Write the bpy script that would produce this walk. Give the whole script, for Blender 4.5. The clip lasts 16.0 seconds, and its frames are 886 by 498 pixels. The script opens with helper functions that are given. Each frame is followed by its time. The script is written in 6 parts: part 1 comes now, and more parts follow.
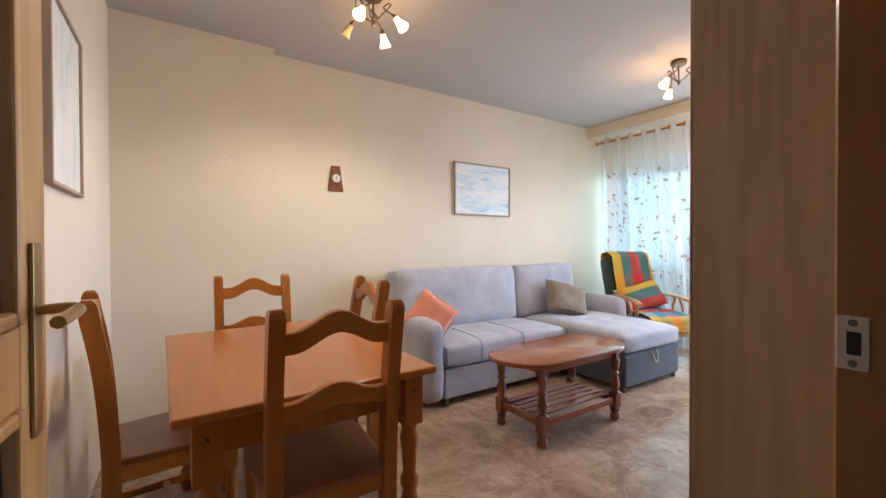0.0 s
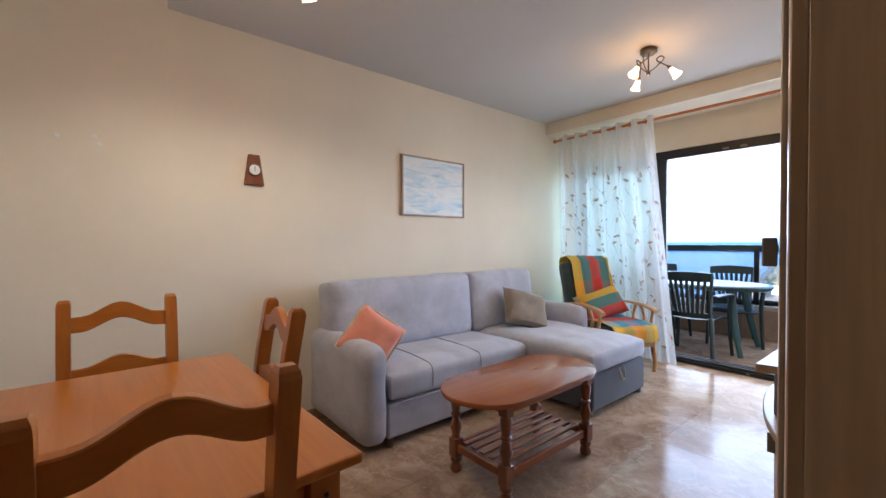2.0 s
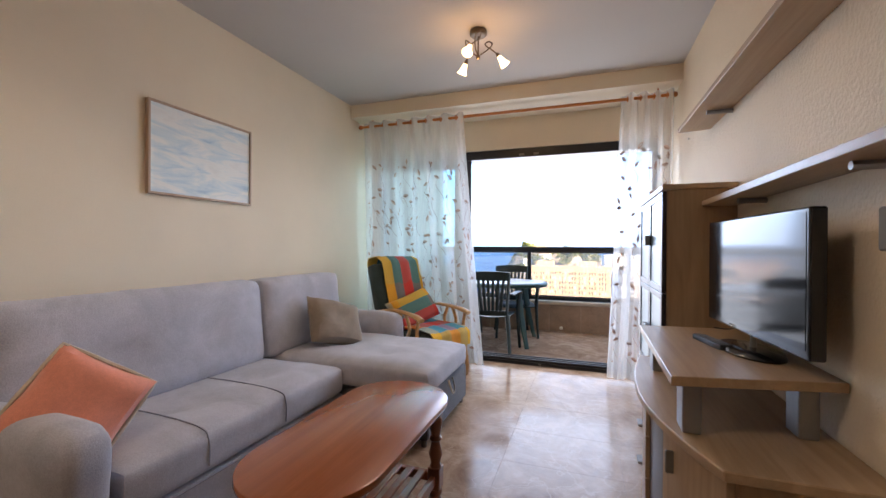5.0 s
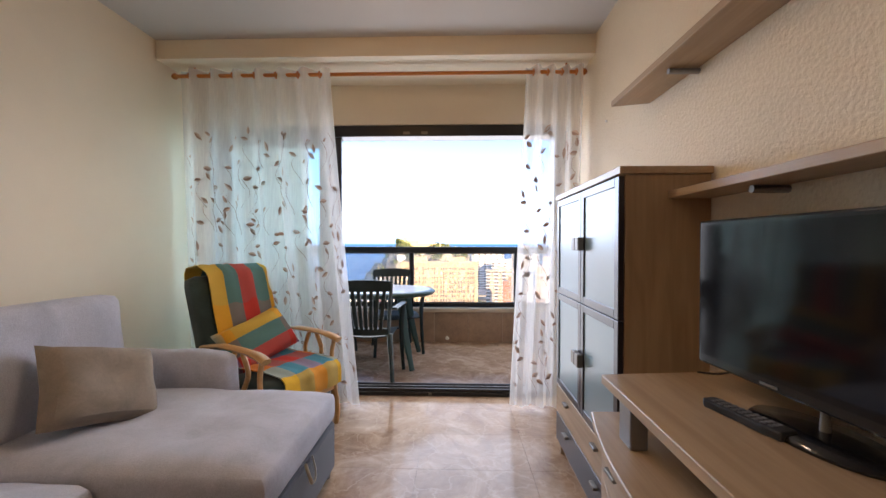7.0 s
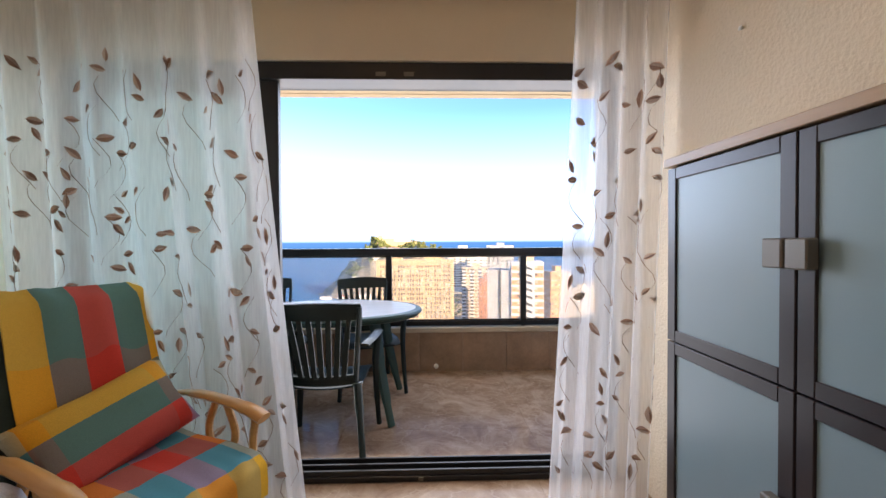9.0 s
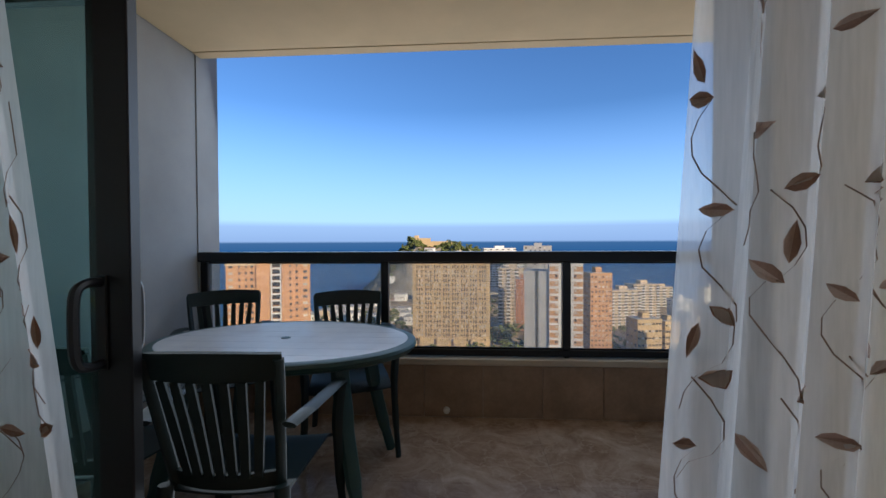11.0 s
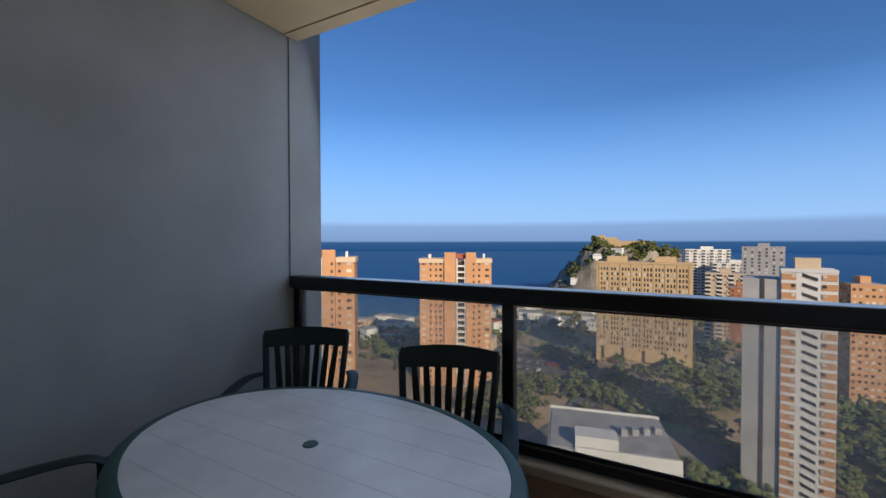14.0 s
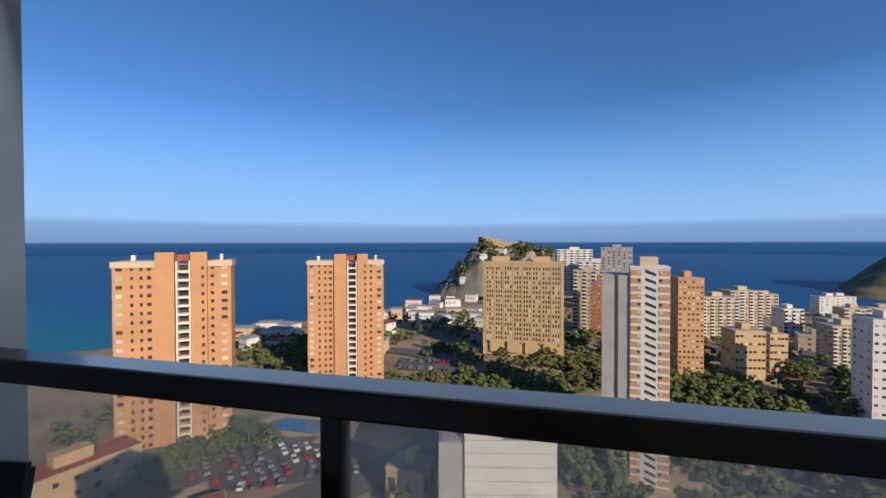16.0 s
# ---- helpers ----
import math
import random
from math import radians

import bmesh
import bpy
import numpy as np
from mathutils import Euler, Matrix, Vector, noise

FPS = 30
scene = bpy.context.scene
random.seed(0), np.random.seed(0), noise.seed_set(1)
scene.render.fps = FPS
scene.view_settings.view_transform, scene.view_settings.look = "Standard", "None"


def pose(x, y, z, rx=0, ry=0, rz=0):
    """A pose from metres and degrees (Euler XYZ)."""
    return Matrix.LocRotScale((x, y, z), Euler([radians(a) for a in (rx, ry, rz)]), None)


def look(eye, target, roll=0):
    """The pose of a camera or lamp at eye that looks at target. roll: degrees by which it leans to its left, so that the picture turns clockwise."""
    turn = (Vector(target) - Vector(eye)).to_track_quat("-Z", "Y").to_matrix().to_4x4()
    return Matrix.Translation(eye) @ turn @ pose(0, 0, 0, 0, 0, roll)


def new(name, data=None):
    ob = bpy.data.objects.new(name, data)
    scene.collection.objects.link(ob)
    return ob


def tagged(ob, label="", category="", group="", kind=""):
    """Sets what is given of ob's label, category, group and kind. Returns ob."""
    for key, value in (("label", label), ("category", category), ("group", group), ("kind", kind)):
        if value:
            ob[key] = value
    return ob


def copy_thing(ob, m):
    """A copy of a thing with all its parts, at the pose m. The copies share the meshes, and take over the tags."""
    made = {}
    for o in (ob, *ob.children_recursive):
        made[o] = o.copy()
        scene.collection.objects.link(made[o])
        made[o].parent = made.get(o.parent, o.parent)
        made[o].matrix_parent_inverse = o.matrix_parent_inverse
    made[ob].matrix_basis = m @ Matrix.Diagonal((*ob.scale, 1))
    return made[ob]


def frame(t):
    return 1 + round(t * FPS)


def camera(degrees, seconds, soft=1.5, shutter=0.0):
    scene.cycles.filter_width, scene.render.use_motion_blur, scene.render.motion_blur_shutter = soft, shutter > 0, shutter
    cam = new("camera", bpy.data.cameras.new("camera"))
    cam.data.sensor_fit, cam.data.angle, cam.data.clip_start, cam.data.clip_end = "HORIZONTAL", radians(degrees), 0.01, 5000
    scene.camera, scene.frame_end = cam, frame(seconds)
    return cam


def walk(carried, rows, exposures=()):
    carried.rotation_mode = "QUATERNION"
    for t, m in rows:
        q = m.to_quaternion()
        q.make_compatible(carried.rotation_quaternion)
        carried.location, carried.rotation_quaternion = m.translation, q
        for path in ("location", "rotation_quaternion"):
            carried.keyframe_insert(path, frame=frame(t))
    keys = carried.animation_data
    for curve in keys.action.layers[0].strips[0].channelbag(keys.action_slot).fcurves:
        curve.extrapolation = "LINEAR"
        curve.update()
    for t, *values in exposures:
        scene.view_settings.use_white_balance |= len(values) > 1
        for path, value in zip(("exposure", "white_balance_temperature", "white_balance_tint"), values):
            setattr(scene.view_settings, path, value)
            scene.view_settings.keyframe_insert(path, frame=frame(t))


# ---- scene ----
cam = camera(95.2, 16.0)
PATH = [
    (0, (0.044, 0.208, 1.135), (-1.636, 1.293, 1.114), -0.2),
    (0.5, (-0.039, 0.223, 1.158), (-1.74, 1.275, 1.133), -0.2),
    (1, (-0.129, 0.272, 1.166), (-1.828, 1.326, 1.141), -0.2),
    (1.5, (-0.224, 0.366, 1.177), (-1.875, 1.494, 1.149), -0.2),
    (2, (-0.324, 0.506, 1.19), (-1.863, 1.783, 1.16), -0.1),
    (2.5, (-0.405, 0.572, 1.183), (-1.844, 1.961, 1.154), 0.1),
    (3, (-0.52, 0.615, 1.154), (-1.836, 2.12, 1.137), 0.1),
    (3.5, (-0.635, 0.637, 1.15), (-1.796, 2.265, 1.13), 0.2),
    (4, (-0.738, 0.691, 1.129), (-1.716, 2.435, 1.116), 0.2),
    (6.3, (-1.097, 1.363, 1.167), (-1.391, 3.342, 1.146), 0.3),
    (6.5, (-1.111, 1.461, 1.17), (-1.334, 3.449, 1.147), 0.2),
    (7, (-1.146, 1.73, 1.187), (-1.211, 3.729, 1.164), 0.1),
    (7.5, (-1.178, 1.965, 1.187), (-1.182, 3.965, 1.163), 0.1),
    (8, (-1.24, 2.257, 1.205), (-1.211, 4.257, 1.178), 0.0),
    (8.5, (-1.272, 2.526, 1.2), (-1.224, 4.526, 1.172), -0.1),
    (9, (-1.286, 2.843, 1.216), (-1.23, 4.842, 1.181), -0.3),
    (9.2, (-1.3, 2.958, 1.219), (-1.228, 4.956, 1.174), -0.3),
    (11.3, (-1.075, 3.941, 1.224), (-1.285, 5.93, 1.193), -0.1),
    (11.5, (-1.068, 4.021, 1.222), (-1.349, 6.001, 1.191), 0.0),
    (12, (-1.06, 4.213, 1.213), (-1.561, 6.149, 1.182), -0.1),
    (12.5, (-1.028, 4.383, 1.211), (-1.733, 6.254, 1.18), -0.1),
    (13, (-0.981, 4.572, 1.242), (-1.881, 6.358, 1.213), -0.2),
    (13.5, (-1.007, 4.742, 1.3), (-1.973, 6.493, 1.265), -0.1),
    (14, (-1.082, 4.951, 1.358), (-2.042, 6.705, 1.324), -0.1),
    (14.5, (-1.12, 5.121, 1.401), (-1.942, 6.944, 1.368), -0.1),
    (15, (-1.17, 5.378, 1.44), (-1.777, 7.283, 1.409), -0.1),
    (15.5, (-1.202, 5.598, 1.467), (-1.713, 7.532, 1.436), -0.1),
    (16, (-1.21, 5.803, 1.49), (-1.678, 7.748, 1.46), -0.1),
]
EXPOSURES = [(0.0, 3.55, 5850, 13), (2.0, 3.1, 5750, 13), (4.0, 2.75, 6000, 15), (6.5, 2.65, 6550, 18), (8.0, 2.4, 6800, 18), (9.2, 2.2, 6800, 18), (10.9, 0.75, 6200, 10), (11.3, 0.6, 6000, 10), (13.0, 0.3, 6000, 10), (16.0, 0.13, 5950, 10)]
walk(cam, [(t, look(eye, target, roll)) for t, eye, target, roll in PATH], EXPOSURES)

# ---- world, sun and daylight ----
SUN_EL, SUN_AZ = radians(24), radians(130)
world = bpy.data.worlds.new("sky")
scene.world = world
world.use_nodes = True
wn, wl = world.node_tree.nodes, world.node_tree.links
sky = wn.new("ShaderNodeTexSky")
sky.sky_type, sky.sun_disc = "NISHITA", False
sky.sun_elevation, sky.sun_rotation = SUN_EL, SUN_AZ
sky.air_density, sky.dust_density, sky.ozone_density = 1.0, 0.0, 8.0
wl.new(sky.outputs[0], wn["Background"].inputs[0])
wn["Background"].inputs[1].default_value = 0.10
sun = new("sun", bpy.data.lights.new("sun", "SUN"))
sun.data.energy, sun.data.angle, sun.data.color = 5.0, radians(0.5), (1.0, 0.80, 0.56)
sd = Vector((math.sin(SUN_AZ) * math.cos(SUN_EL), math.cos(SUN_AZ) * math.cos(SUN_EL), math.sin(SUN_EL)))
sun.matrix_world = look(sd * 100, (0, 0, 0))
# the sky's light in the opening of the balcony door
day = new("window_daylight", bpy.data.lights.new("window_daylight", "AREA"))
day.data.shape, day.data.size, day.data.size_y = "RECTANGLE", 2.6, 1.95
day.data.energy, day.data.color = 6.3, (0.88, 0.94, 1.0)
day.matrix_world = look((-1.7, 5.09, 1.06), (-1.7, 3.0, 0.9))

# the sky's light in the open front of the balcony
front = new("balcony_daylight", bpy.data.lights.new("balcony_daylight", "AREA"))
front.data.shape, front.data.size, front.data.size_y = "RECTANGLE", 4.4, 1.35
front.data.energy, front.data.color = 13, (0.74, 0.87, 1.0)
front.matrix_world = look((-0.8, 6.94, 1.86), (-0.8, 3.0, 1.1))


def ceiling_glow(x, y, z, watts):
    lamp = new("lamp_glow", bpy.data.lights.new("lamp_glow", "POINT"))
    lamp.data.energy, lamp.data.color, lamp.data.shadow_soft_size = watts, (1.0, 0.52, 0.17), 0.06
    lamp.location = (x, y, z)
    return lamp


def shade_beam(x, y, z, watts):
    """The light that falls from the downward shades of a ceiling lamp."""
    lamp = new("lamp_beam", bpy.data.lights.new("lamp_beam", "SPOT"))
    lamp.data.energy, lamp.data.color, lamp.data.shadow_soft_size = watts, (1.0, 0.84, 0.64), 0.08
    lamp.data.spot_size, lamp.data.spot_blend = radians(165), 0.6
    lamp.matrix_world = look((x, y, z), (x + 0.001, y, z - 1))
    return lamp


ceiling_glow(-1.60, 3.42, 2.24, 0.55)
ceiling_glow(-2.0, 1.12, 2.22, 0.35)
shade_beam(-1.60, 3.42, 2.26, 3.4)
shade_beam(-2.0, 1.12, 2.26, 4.4)

# ---- materials ----
def mat_base(name):
    m = bpy.data.materials.new(name)
    m.use_nodes = True
    nt = m.node_tree
    return m, nt.nodes, nt.links, nt.nodes["Principled BSDF"]


def rgba(c):
    return (c[0], c[1], c[2], 1.0)


def coords(n, l, scale=(1, 1, 1), rot=(0, 0, 0)):
    tc, mp = n.new("ShaderNodeTexCoord"), n.new("ShaderNodeMapping")
    mp.inputs["Scale"].default_value = scale
    mp.inputs["Rotation"].default_value = rot
    l.new(tc.outputs["Object"], mp.inputs["Vector"])
    return mp.outputs["Vector"]


def noise_node(n, l, vec, scale, detail=4.0, rough=0.55, distort=0.0):
    t = n.new("ShaderNodeTexNoise")
    t.inputs["Scale"].default_value, t.inputs["Detail"].default_value = scale, detail
    t.inputs["Roughness"].default_value, t.inputs["Distortion"].default_value = rough, distort
    l.new(vec, t.inputs["Vector"])
    return t.outputs["Fac"]


def ramp(n, l, fac, stops):
    r = n.new("ShaderNodeValToRGB")
    e = r.color_ramp.elements
    e[0].position, e[0].color = stops[0][0], rgba(stops[0][1])
    e[1].position, e[1].color = stops[-1][0], rgba(stops[-1][1])
    for p, c in stops[1:-1]:
        k = e.new(p)
        k.color = rgba(c)
    l.new(fac, r.inputs["Fac"])
    return r.outputs["Color"]


def mixed(n, l, a, b, fac, mode="MIX"):
    x = n.new("ShaderNodeMix")
    x.data_type, x.blend_type = "RGBA", mode
    for sock, v in ((x.inputs[0], fac), (x.inputs[6], a), (x.inputs[7], b)):
        if isinstance(v, (int, float)):
            sock.default_value = v
        elif isinstance(v, tuple):
            sock.default_value = rgba(v)
        else:
            l.new(v, sock)
    return x.outputs[2]


def bumped(n, l, b, height, strength, dist=0.002):
    k = n.new("ShaderNodeBump")
    k.inputs["Strength"].default_value, k.inputs["Distance"].default_value = strength, dist
    l.new(height, k.inputs["Height"])
    l.new(k.outputs["Normal"], b.inputs["Normal"])


def shade(c, f):
    return tuple(min(1.0, v * f) for v in c)


def plain(name, c, rough=0.5, metal=0.0, var=0.12, scale=3.0, fine=60.0, bump=0.15, dist=0.001, coat=0.0, spread=0.0):
    """A surface with broad stains, fine grain and fine relief."""
    m, n, l, b = mat_base(name)
    v = coords(n, l)
    broad, grain = noise_node(n, l, v, scale, 5), noise_node(n, l, v, fine, 3)
    col = ramp(n, l, broad, [(0.3, shade(c, 1 - var)), (0.7, shade(c, 1 + var))])
    col = mixed(n, l, col, ramp(n, l, grain, [(0.35, (0.75, 0.75, 0.75)), (0.65, (1, 1, 1))]), 0.35 * min(1, var * 4), "MULTIPLY")
    if spread:
        oi = n.new("ShaderNodeObjectInfo")
        col = mixed(n, l, col, ramp(n, l, oi.outputs["Random"], [(0, (1 - spread,) * 3), (1, (1, 1, 1))]), 1.0, "MULTIPLY")
    l.new(col, b.inputs["Base Color"])
    b.inputs["Roughness"].default_value, b.inputs["Metallic"].default_value = rough, metal
    b.inputs["Coat Weight"].default_value = coat
    if bump:
        bumped(n, l, b, grain, bump, dist)
    return m


def wood(name, dark, light, axis=0, rough=0.35, ring=9.0, coat=0.25, bump=0.08):
    """Varnished wood with its grain along one axis of the piece."""
    m, n, l, b = mat_base(name)
    s = [ring, ring, ring]
    s[axis] = ring * 0.09
    v = coords(n, l, tuple(s))
    big = noise_node(n, l, v, 1.1, 4, 0.6, 1.2)
    s2 = [70.0, 70.0, 70.0]
    s2[axis] = 2.2
    v2 = coords(n, l, tuple(s2))
    pores = noise_node(n, l, v2, 1.0, 3)
    mid = tuple((p + q) / 2 for p, q in zip(dark, light))
    col = ramp(n, l, big, [(0.3, dark), (0.5, mid), (0.68, light)])
    col = mixed(n, l, col, ramp(n, l, pores, [(0.35, (0.74, 0.70, 0.66)), (0.6, (1, 1, 1))]), 0.3, "MULTIPLY")
    l.new(col, b.inputs["Base Color"])
    b.inputs["Roughness"].default_value = rough
    b.inputs["Coat Weight"].default_value, b.inputs["Coat Roughness"].default_value = coat, 0.18
    bumped(n, l, b, pores, bump, 0.001)
    return m


def fabric(name, c, scale=420.0, var=0.14, bump=0.5, rough=0.92, nap=5.0):
    m, n, l, b = mat_base(name)
    v = coords(n, l)
    broad, weave = noise_node(n, l, v, nap, 5, 0.6, 0.6), noise_node(n, l, v, scale, 2)
    streak = noise_node(n, l, coords(n, l, (30, 90, 30)), 2.5, 3)
    col = ramp(n, l, broad, [(0.28, shade(c, 1 - var)), (0.72, shade(c, 1 + var))])
    col = mixed(n, l, col, ramp(n, l, weave, [(0.3, (0.68, 0.68, 0.7)), (0.7, (1, 1, 1))]), 0.6, "MULTIPLY")
    col = mixed(n, l, col, ramp(n, l, streak, [(0.3, (0.82, 0.82, 0.84)), (0.7, (1, 1, 1))]), 0.5, "MULTIPLY")
    l.new(col, b.inputs["Base Color"])
    b.inputs["Roughness"].default_value = rough
    b.inputs["Sheen Weight"].default_value, b.inputs["Sheen Roughness"].default_value = 0.25, 0.5
    bumped(n, l, b, weave, bump, 0.0015)
    return m


def thin_glass(name, tint=(0.96, 0.98, 0.98), haze=0.0, gloss=1.0, rough=0.01):
    """A thin pane: clear, with mirrored light by its Fresnel gloss, and a film of dust."""
    m = bpy.data.materials.new(name)
    m.use_nodes = True
    n, l = m.node_tree.nodes, m.node_tree.links
    n.remove(n["Principled BSDF"])
    out = n["Material Output"]
    clear, glossy, mix = n.new("ShaderNodeBsdfTransparent"), n.new("ShaderNodeBsdfGlossy"), n.new("ShaderNodeMixShader")
    lw, power, scaled = n.new("ShaderNodeLayerWeight"), n.new("ShaderNodeMath"), n.new("ShaderNodeMath")
    lw.inputs["Blend"].default_value = 0.5
    power.operation, power.inputs[1].default_value = "POWER", 4.0
    l.new(lw.outputs["Facing"], power.inputs[0])
    scaled.operation, scaled.use_clamp = "MULTIPLY_ADD", True
    scaled.inputs[1].default_value, scaled.inputs[2].default_value = 0.55 * gloss, 0.035 * gloss
    l.new(power.outputs[0], scaled.inputs[0])
    clear.inputs["Color"].default_value = rgba(tint)
    glossy.inputs["Roughness"].default_value = rough
    l.new(scaled.outputs[0], mix.inputs[0])
    last = clear.outputs[0]
    if haze:
        dust, both, film = n.new("ShaderNodeBsdfTranslucent"), n.new("ShaderNodeMixShader"), n.new("ShaderNodeMixShader")
        diff = n.new("ShaderNodeBsdfDiffuse")
        diff.inputs["Color"].default_value = (0.75, 0.75, 0.74, 1)
        dust.inputs["Color"].default_value = (0.75, 0.75, 0.74, 1)
        both.inputs[0].default_value = 0.5
        l.new(diff.outputs[0], both.inputs[1])
        l.new(dust.outputs[0], both.inputs[2])
        f = noise_node(n, l, coords(n, l), 3.0, 4)
        mr = n.new("ShaderNodeMapRange")
        mr.inputs[1].default_value, mr.inputs[2].default_value = 0.3, 0.7
        mr.inputs[3].default_value, mr.inputs[4].default_value = haze * 0.7, haze * 1.3
        l.new(f, mr.inputs[0])
        l.new(mr.outputs[0], film.inputs[0])
        l.new(clear.outputs[0], film.inputs[1])
        l.new(both.outputs[0], film.inputs[2])
        last = film.outputs[0]
    l.new(last, mix.inputs[1])
    l.new(glossy.outputs[0], mix.inputs[2])
    l.new(mix.outputs[0], out.inputs["Surface"])
    return m


def marble(name):
    """Polished brown-beige breccia marble in slabs."""
    m, n, l, b = mat_base(name)
    v = coords(n, l)
    wob = n.new("ShaderNodeTexNoise")
    wob.inputs["Scale"].default_value, wob.inputs["Detail"].default_value = 3.2, 5
    l.new(v, wob.inputs["Vector"])
    vec = mixed(n, l, v, wob.outputs["Color"], 0.42)
    vor = n.new("ShaderNodeTexVoronoi")
    vor.feature, vor.inputs["Scale"].default_value = "DISTANCE_TO_EDGE", 6.0
    l.new(vec, vor.inputs["Vector"])
    shards = n.new("ShaderNodeTexVoronoi")
    shards.inputs["Scale"].default_value = 9.0
    l.new(vec, shards.inputs["Vector"])
    cloud, fine = noise_node(n, l, v, 3.4, 7, 0.66, 1.4), noise_node(n, l, v, 26.0, 5, 0.7)
    col = ramp(n, l, cloud, [(0.3, (0.27, 0.17, 0.11)), (0.5, (0.42, 0.30, 0.21)), (0.7, (0.58, 0.45, 0.34))])
    sep = n.new("ShaderNodeSeparateColor")
    l.new(shards.outputs["Color"], sep.inputs[0])
    col = mixed(n, l, col, ramp(n, l, sep.outputs[0], [(0.0, (0.72, 0.66, 0.62)), (1.0, (1, 1, 1))]), 0.6, "MULTIPLY")
    col = mixed(n, l, col, ramp(n, l, fine, [(0.3, (0.7, 0.66, 0.62)), (0.7, (1, 1, 1))]), 0.5, "MULTIPLY")
    veins = ramp(n, l, vor.outputs["Distance"], [(0.0, (0.38, 0.38, 0.38)), (0.03, (0, 0, 0))])
    col = mixed(n, l, col, (0.56, 0.44, 0.33), veins)
    l.new(col, b.inputs["Base Color"])
    l.new(ramp(n, l, cloud, [(0.3, (0.10, 0.10, 0.10)), (0.7, (0.2, 0.2, 0.2))]), b.inputs["Roughness"])
    b.inputs["Specular IOR Level"].default_value = 0.16
    bumped(n, l, b, fine, 0.02, 0.0005)
    return m


M = {}
M["cream"] = plain("cream_wall_paint", (0.76, 0.68, 0.54), 0.85, var=0.05, scale=1.3, fine=140, bump=0.25, dist=0.002)
M["stucco"] = plain("rough_cream_stucco", (0.74, 0.63, 0.47), 0.7, var=0.05, scale=1.3, fine=75, bump=0.9, dist=0.006)
# white paint toned down to grey: the ceiling's dimmer light is in the colour
M["ceiling"] = plain("dimmed_white_ceiling_paint", (0.52, 0.50, 0.48), 0.9, var=0.04, scale=0.8, fine=90, bump=0.12)
M["marble"] = marble("brown_marble")
M["grout"] = plain("grey_joint", (0.30, 0.23, 0.17), 0.8)
M["black_alu"] = plain("black_aluminium", (0.012, 0.012, 0.014), 0.38, 0.0, var=0.2, fine=200, bump=0.05)
M["rail"] = plain("black_rail_paint", (0.010, 0.010, 0.012), 0.32, 0.0, var=0.25, fine=150, bump=0.06)
M["pane"] = thin_glass("window_pane", (0.82, 0.93, 0.92))
M["rail_glass"] = thin_glass("dusty_rail_glass", (0.90, 0.91, 0.89), haze=0.15)
M["grey_render"] = plain("grey_cement_render", (0.37, 0.355, 0.335), 0.92, var=0.10, scale=2.2, fine=120, bump=0.35, dist=0.002)
M["balcony_ceiling"] = plain("cream_soffit_paint", (0.66, 0.50, 0.30), 0.9, var=0.05, fine=110)
M["skirting_tile"] = plain("brown_parapet_tile", (0.40, 0.27, 0.18), 0.45, var=0.22, scale=5, fine=40, bump=0.1, spread=0.2)
M["ledge"] = plain("cream_ledge", (0.55, 0.47, 0.36), 0.7, var=0.1)
M["door_wood"] = wood("golden_door_wood", (0.44, 0.22, 0.07), (0.60, 0.35, 0.14), 2, 0.33)
M["jamb_wood"] = wood("brown_jamb_wood", (0.30, 0.125, 0.035), (0.40, 0.185, 0.06), 2, 0.4)
M["hall"] = plain("hall_paint", (0.74, 0.68, 0.58), 0.9)
M["steel"] = plain("brushed_steel", (0.16, 0.145, 0.125), 0.42, 0.3, var=0.06, fine=220, bump=0.05)
M["plate_steel"] = plain("scratched_steel", (0.62, 0.60, 0.56), 0.4, 0.6, var=0.12, fine=160)
M["brass"] = plain("aged_brass", (0.36, 0.25, 0.12), 0.35, 1.0, var=0.15, fine=90)

M["honey"] = wood("honey_pine", (0.40, 0.118, 0.012), (0.50, 0.170, 0.024), 0, 0.30, coat=0.2)
M["honey_z"] = wood("honey_pine_upright", (0.34, 0.098, 0.012), (0.45, 0.150, 0.022), 2, 0.30, coat=0.2)
M["red_wood"] = wood("reddish_table_wood", (0.27, 0.072, 0.018), (0.35, 0.105, 0.030), 1, 0.26, coat=0.4)
M["red_wood_z"] = wood("reddish_leg_wood", (0.17, 0.05, 0.018), (0.27, 0.095, 0.036), 2, 0.3, coat=0.4)
M["seat_wood"] = wood("brown_seat_wood", (0.24, 0.082, 0.022), (0.33, 0.125, 0.038), 1, 0.38, coat=0.2)
M["beech"] = wood("light_beech_laminate", (0.34, 0.225, 0.13), (0.44, 0.31, 0.19), 1, 0.42, ring=14, coat=0.1)
M["beech_z"] = wood("light_beech_upright", (0.31, 0.20, 0.115), (0.41, 0.28, 0.165), 2, 0.45, ring=14, coat=0.1)
M["dark_frame"] = plain("dark_plum_lacquer", (0.022, 0.016, 0.020), 0.3, var=0.2, fine=150, bump=0.04)
M["frosted"] = plain("frosted_pale_glass", (0.20, 0.29, 0.33), 0.28, var=0.04, scale=1.0, fine=300, bump=0.03)
M["grey_fabric"] = fabric("grey_chenille", (0.48, 0.48, 0.53), 240, 0.17, 0.8)
M["seam_thread"] = fabric("grey_seam_thread", (0.30, 0.30, 0.34), 400, 0.1, 0.3)
M["dark_fabric"] = fabric("dark_grey_ribbed_fabric", (0.07, 0.075, 0.09), 300, 0.15, 0.7)
M["coral"] = fabric("coral_cotton", (0.86, 0.33, 0.22), 500, 0.10, 0.3)
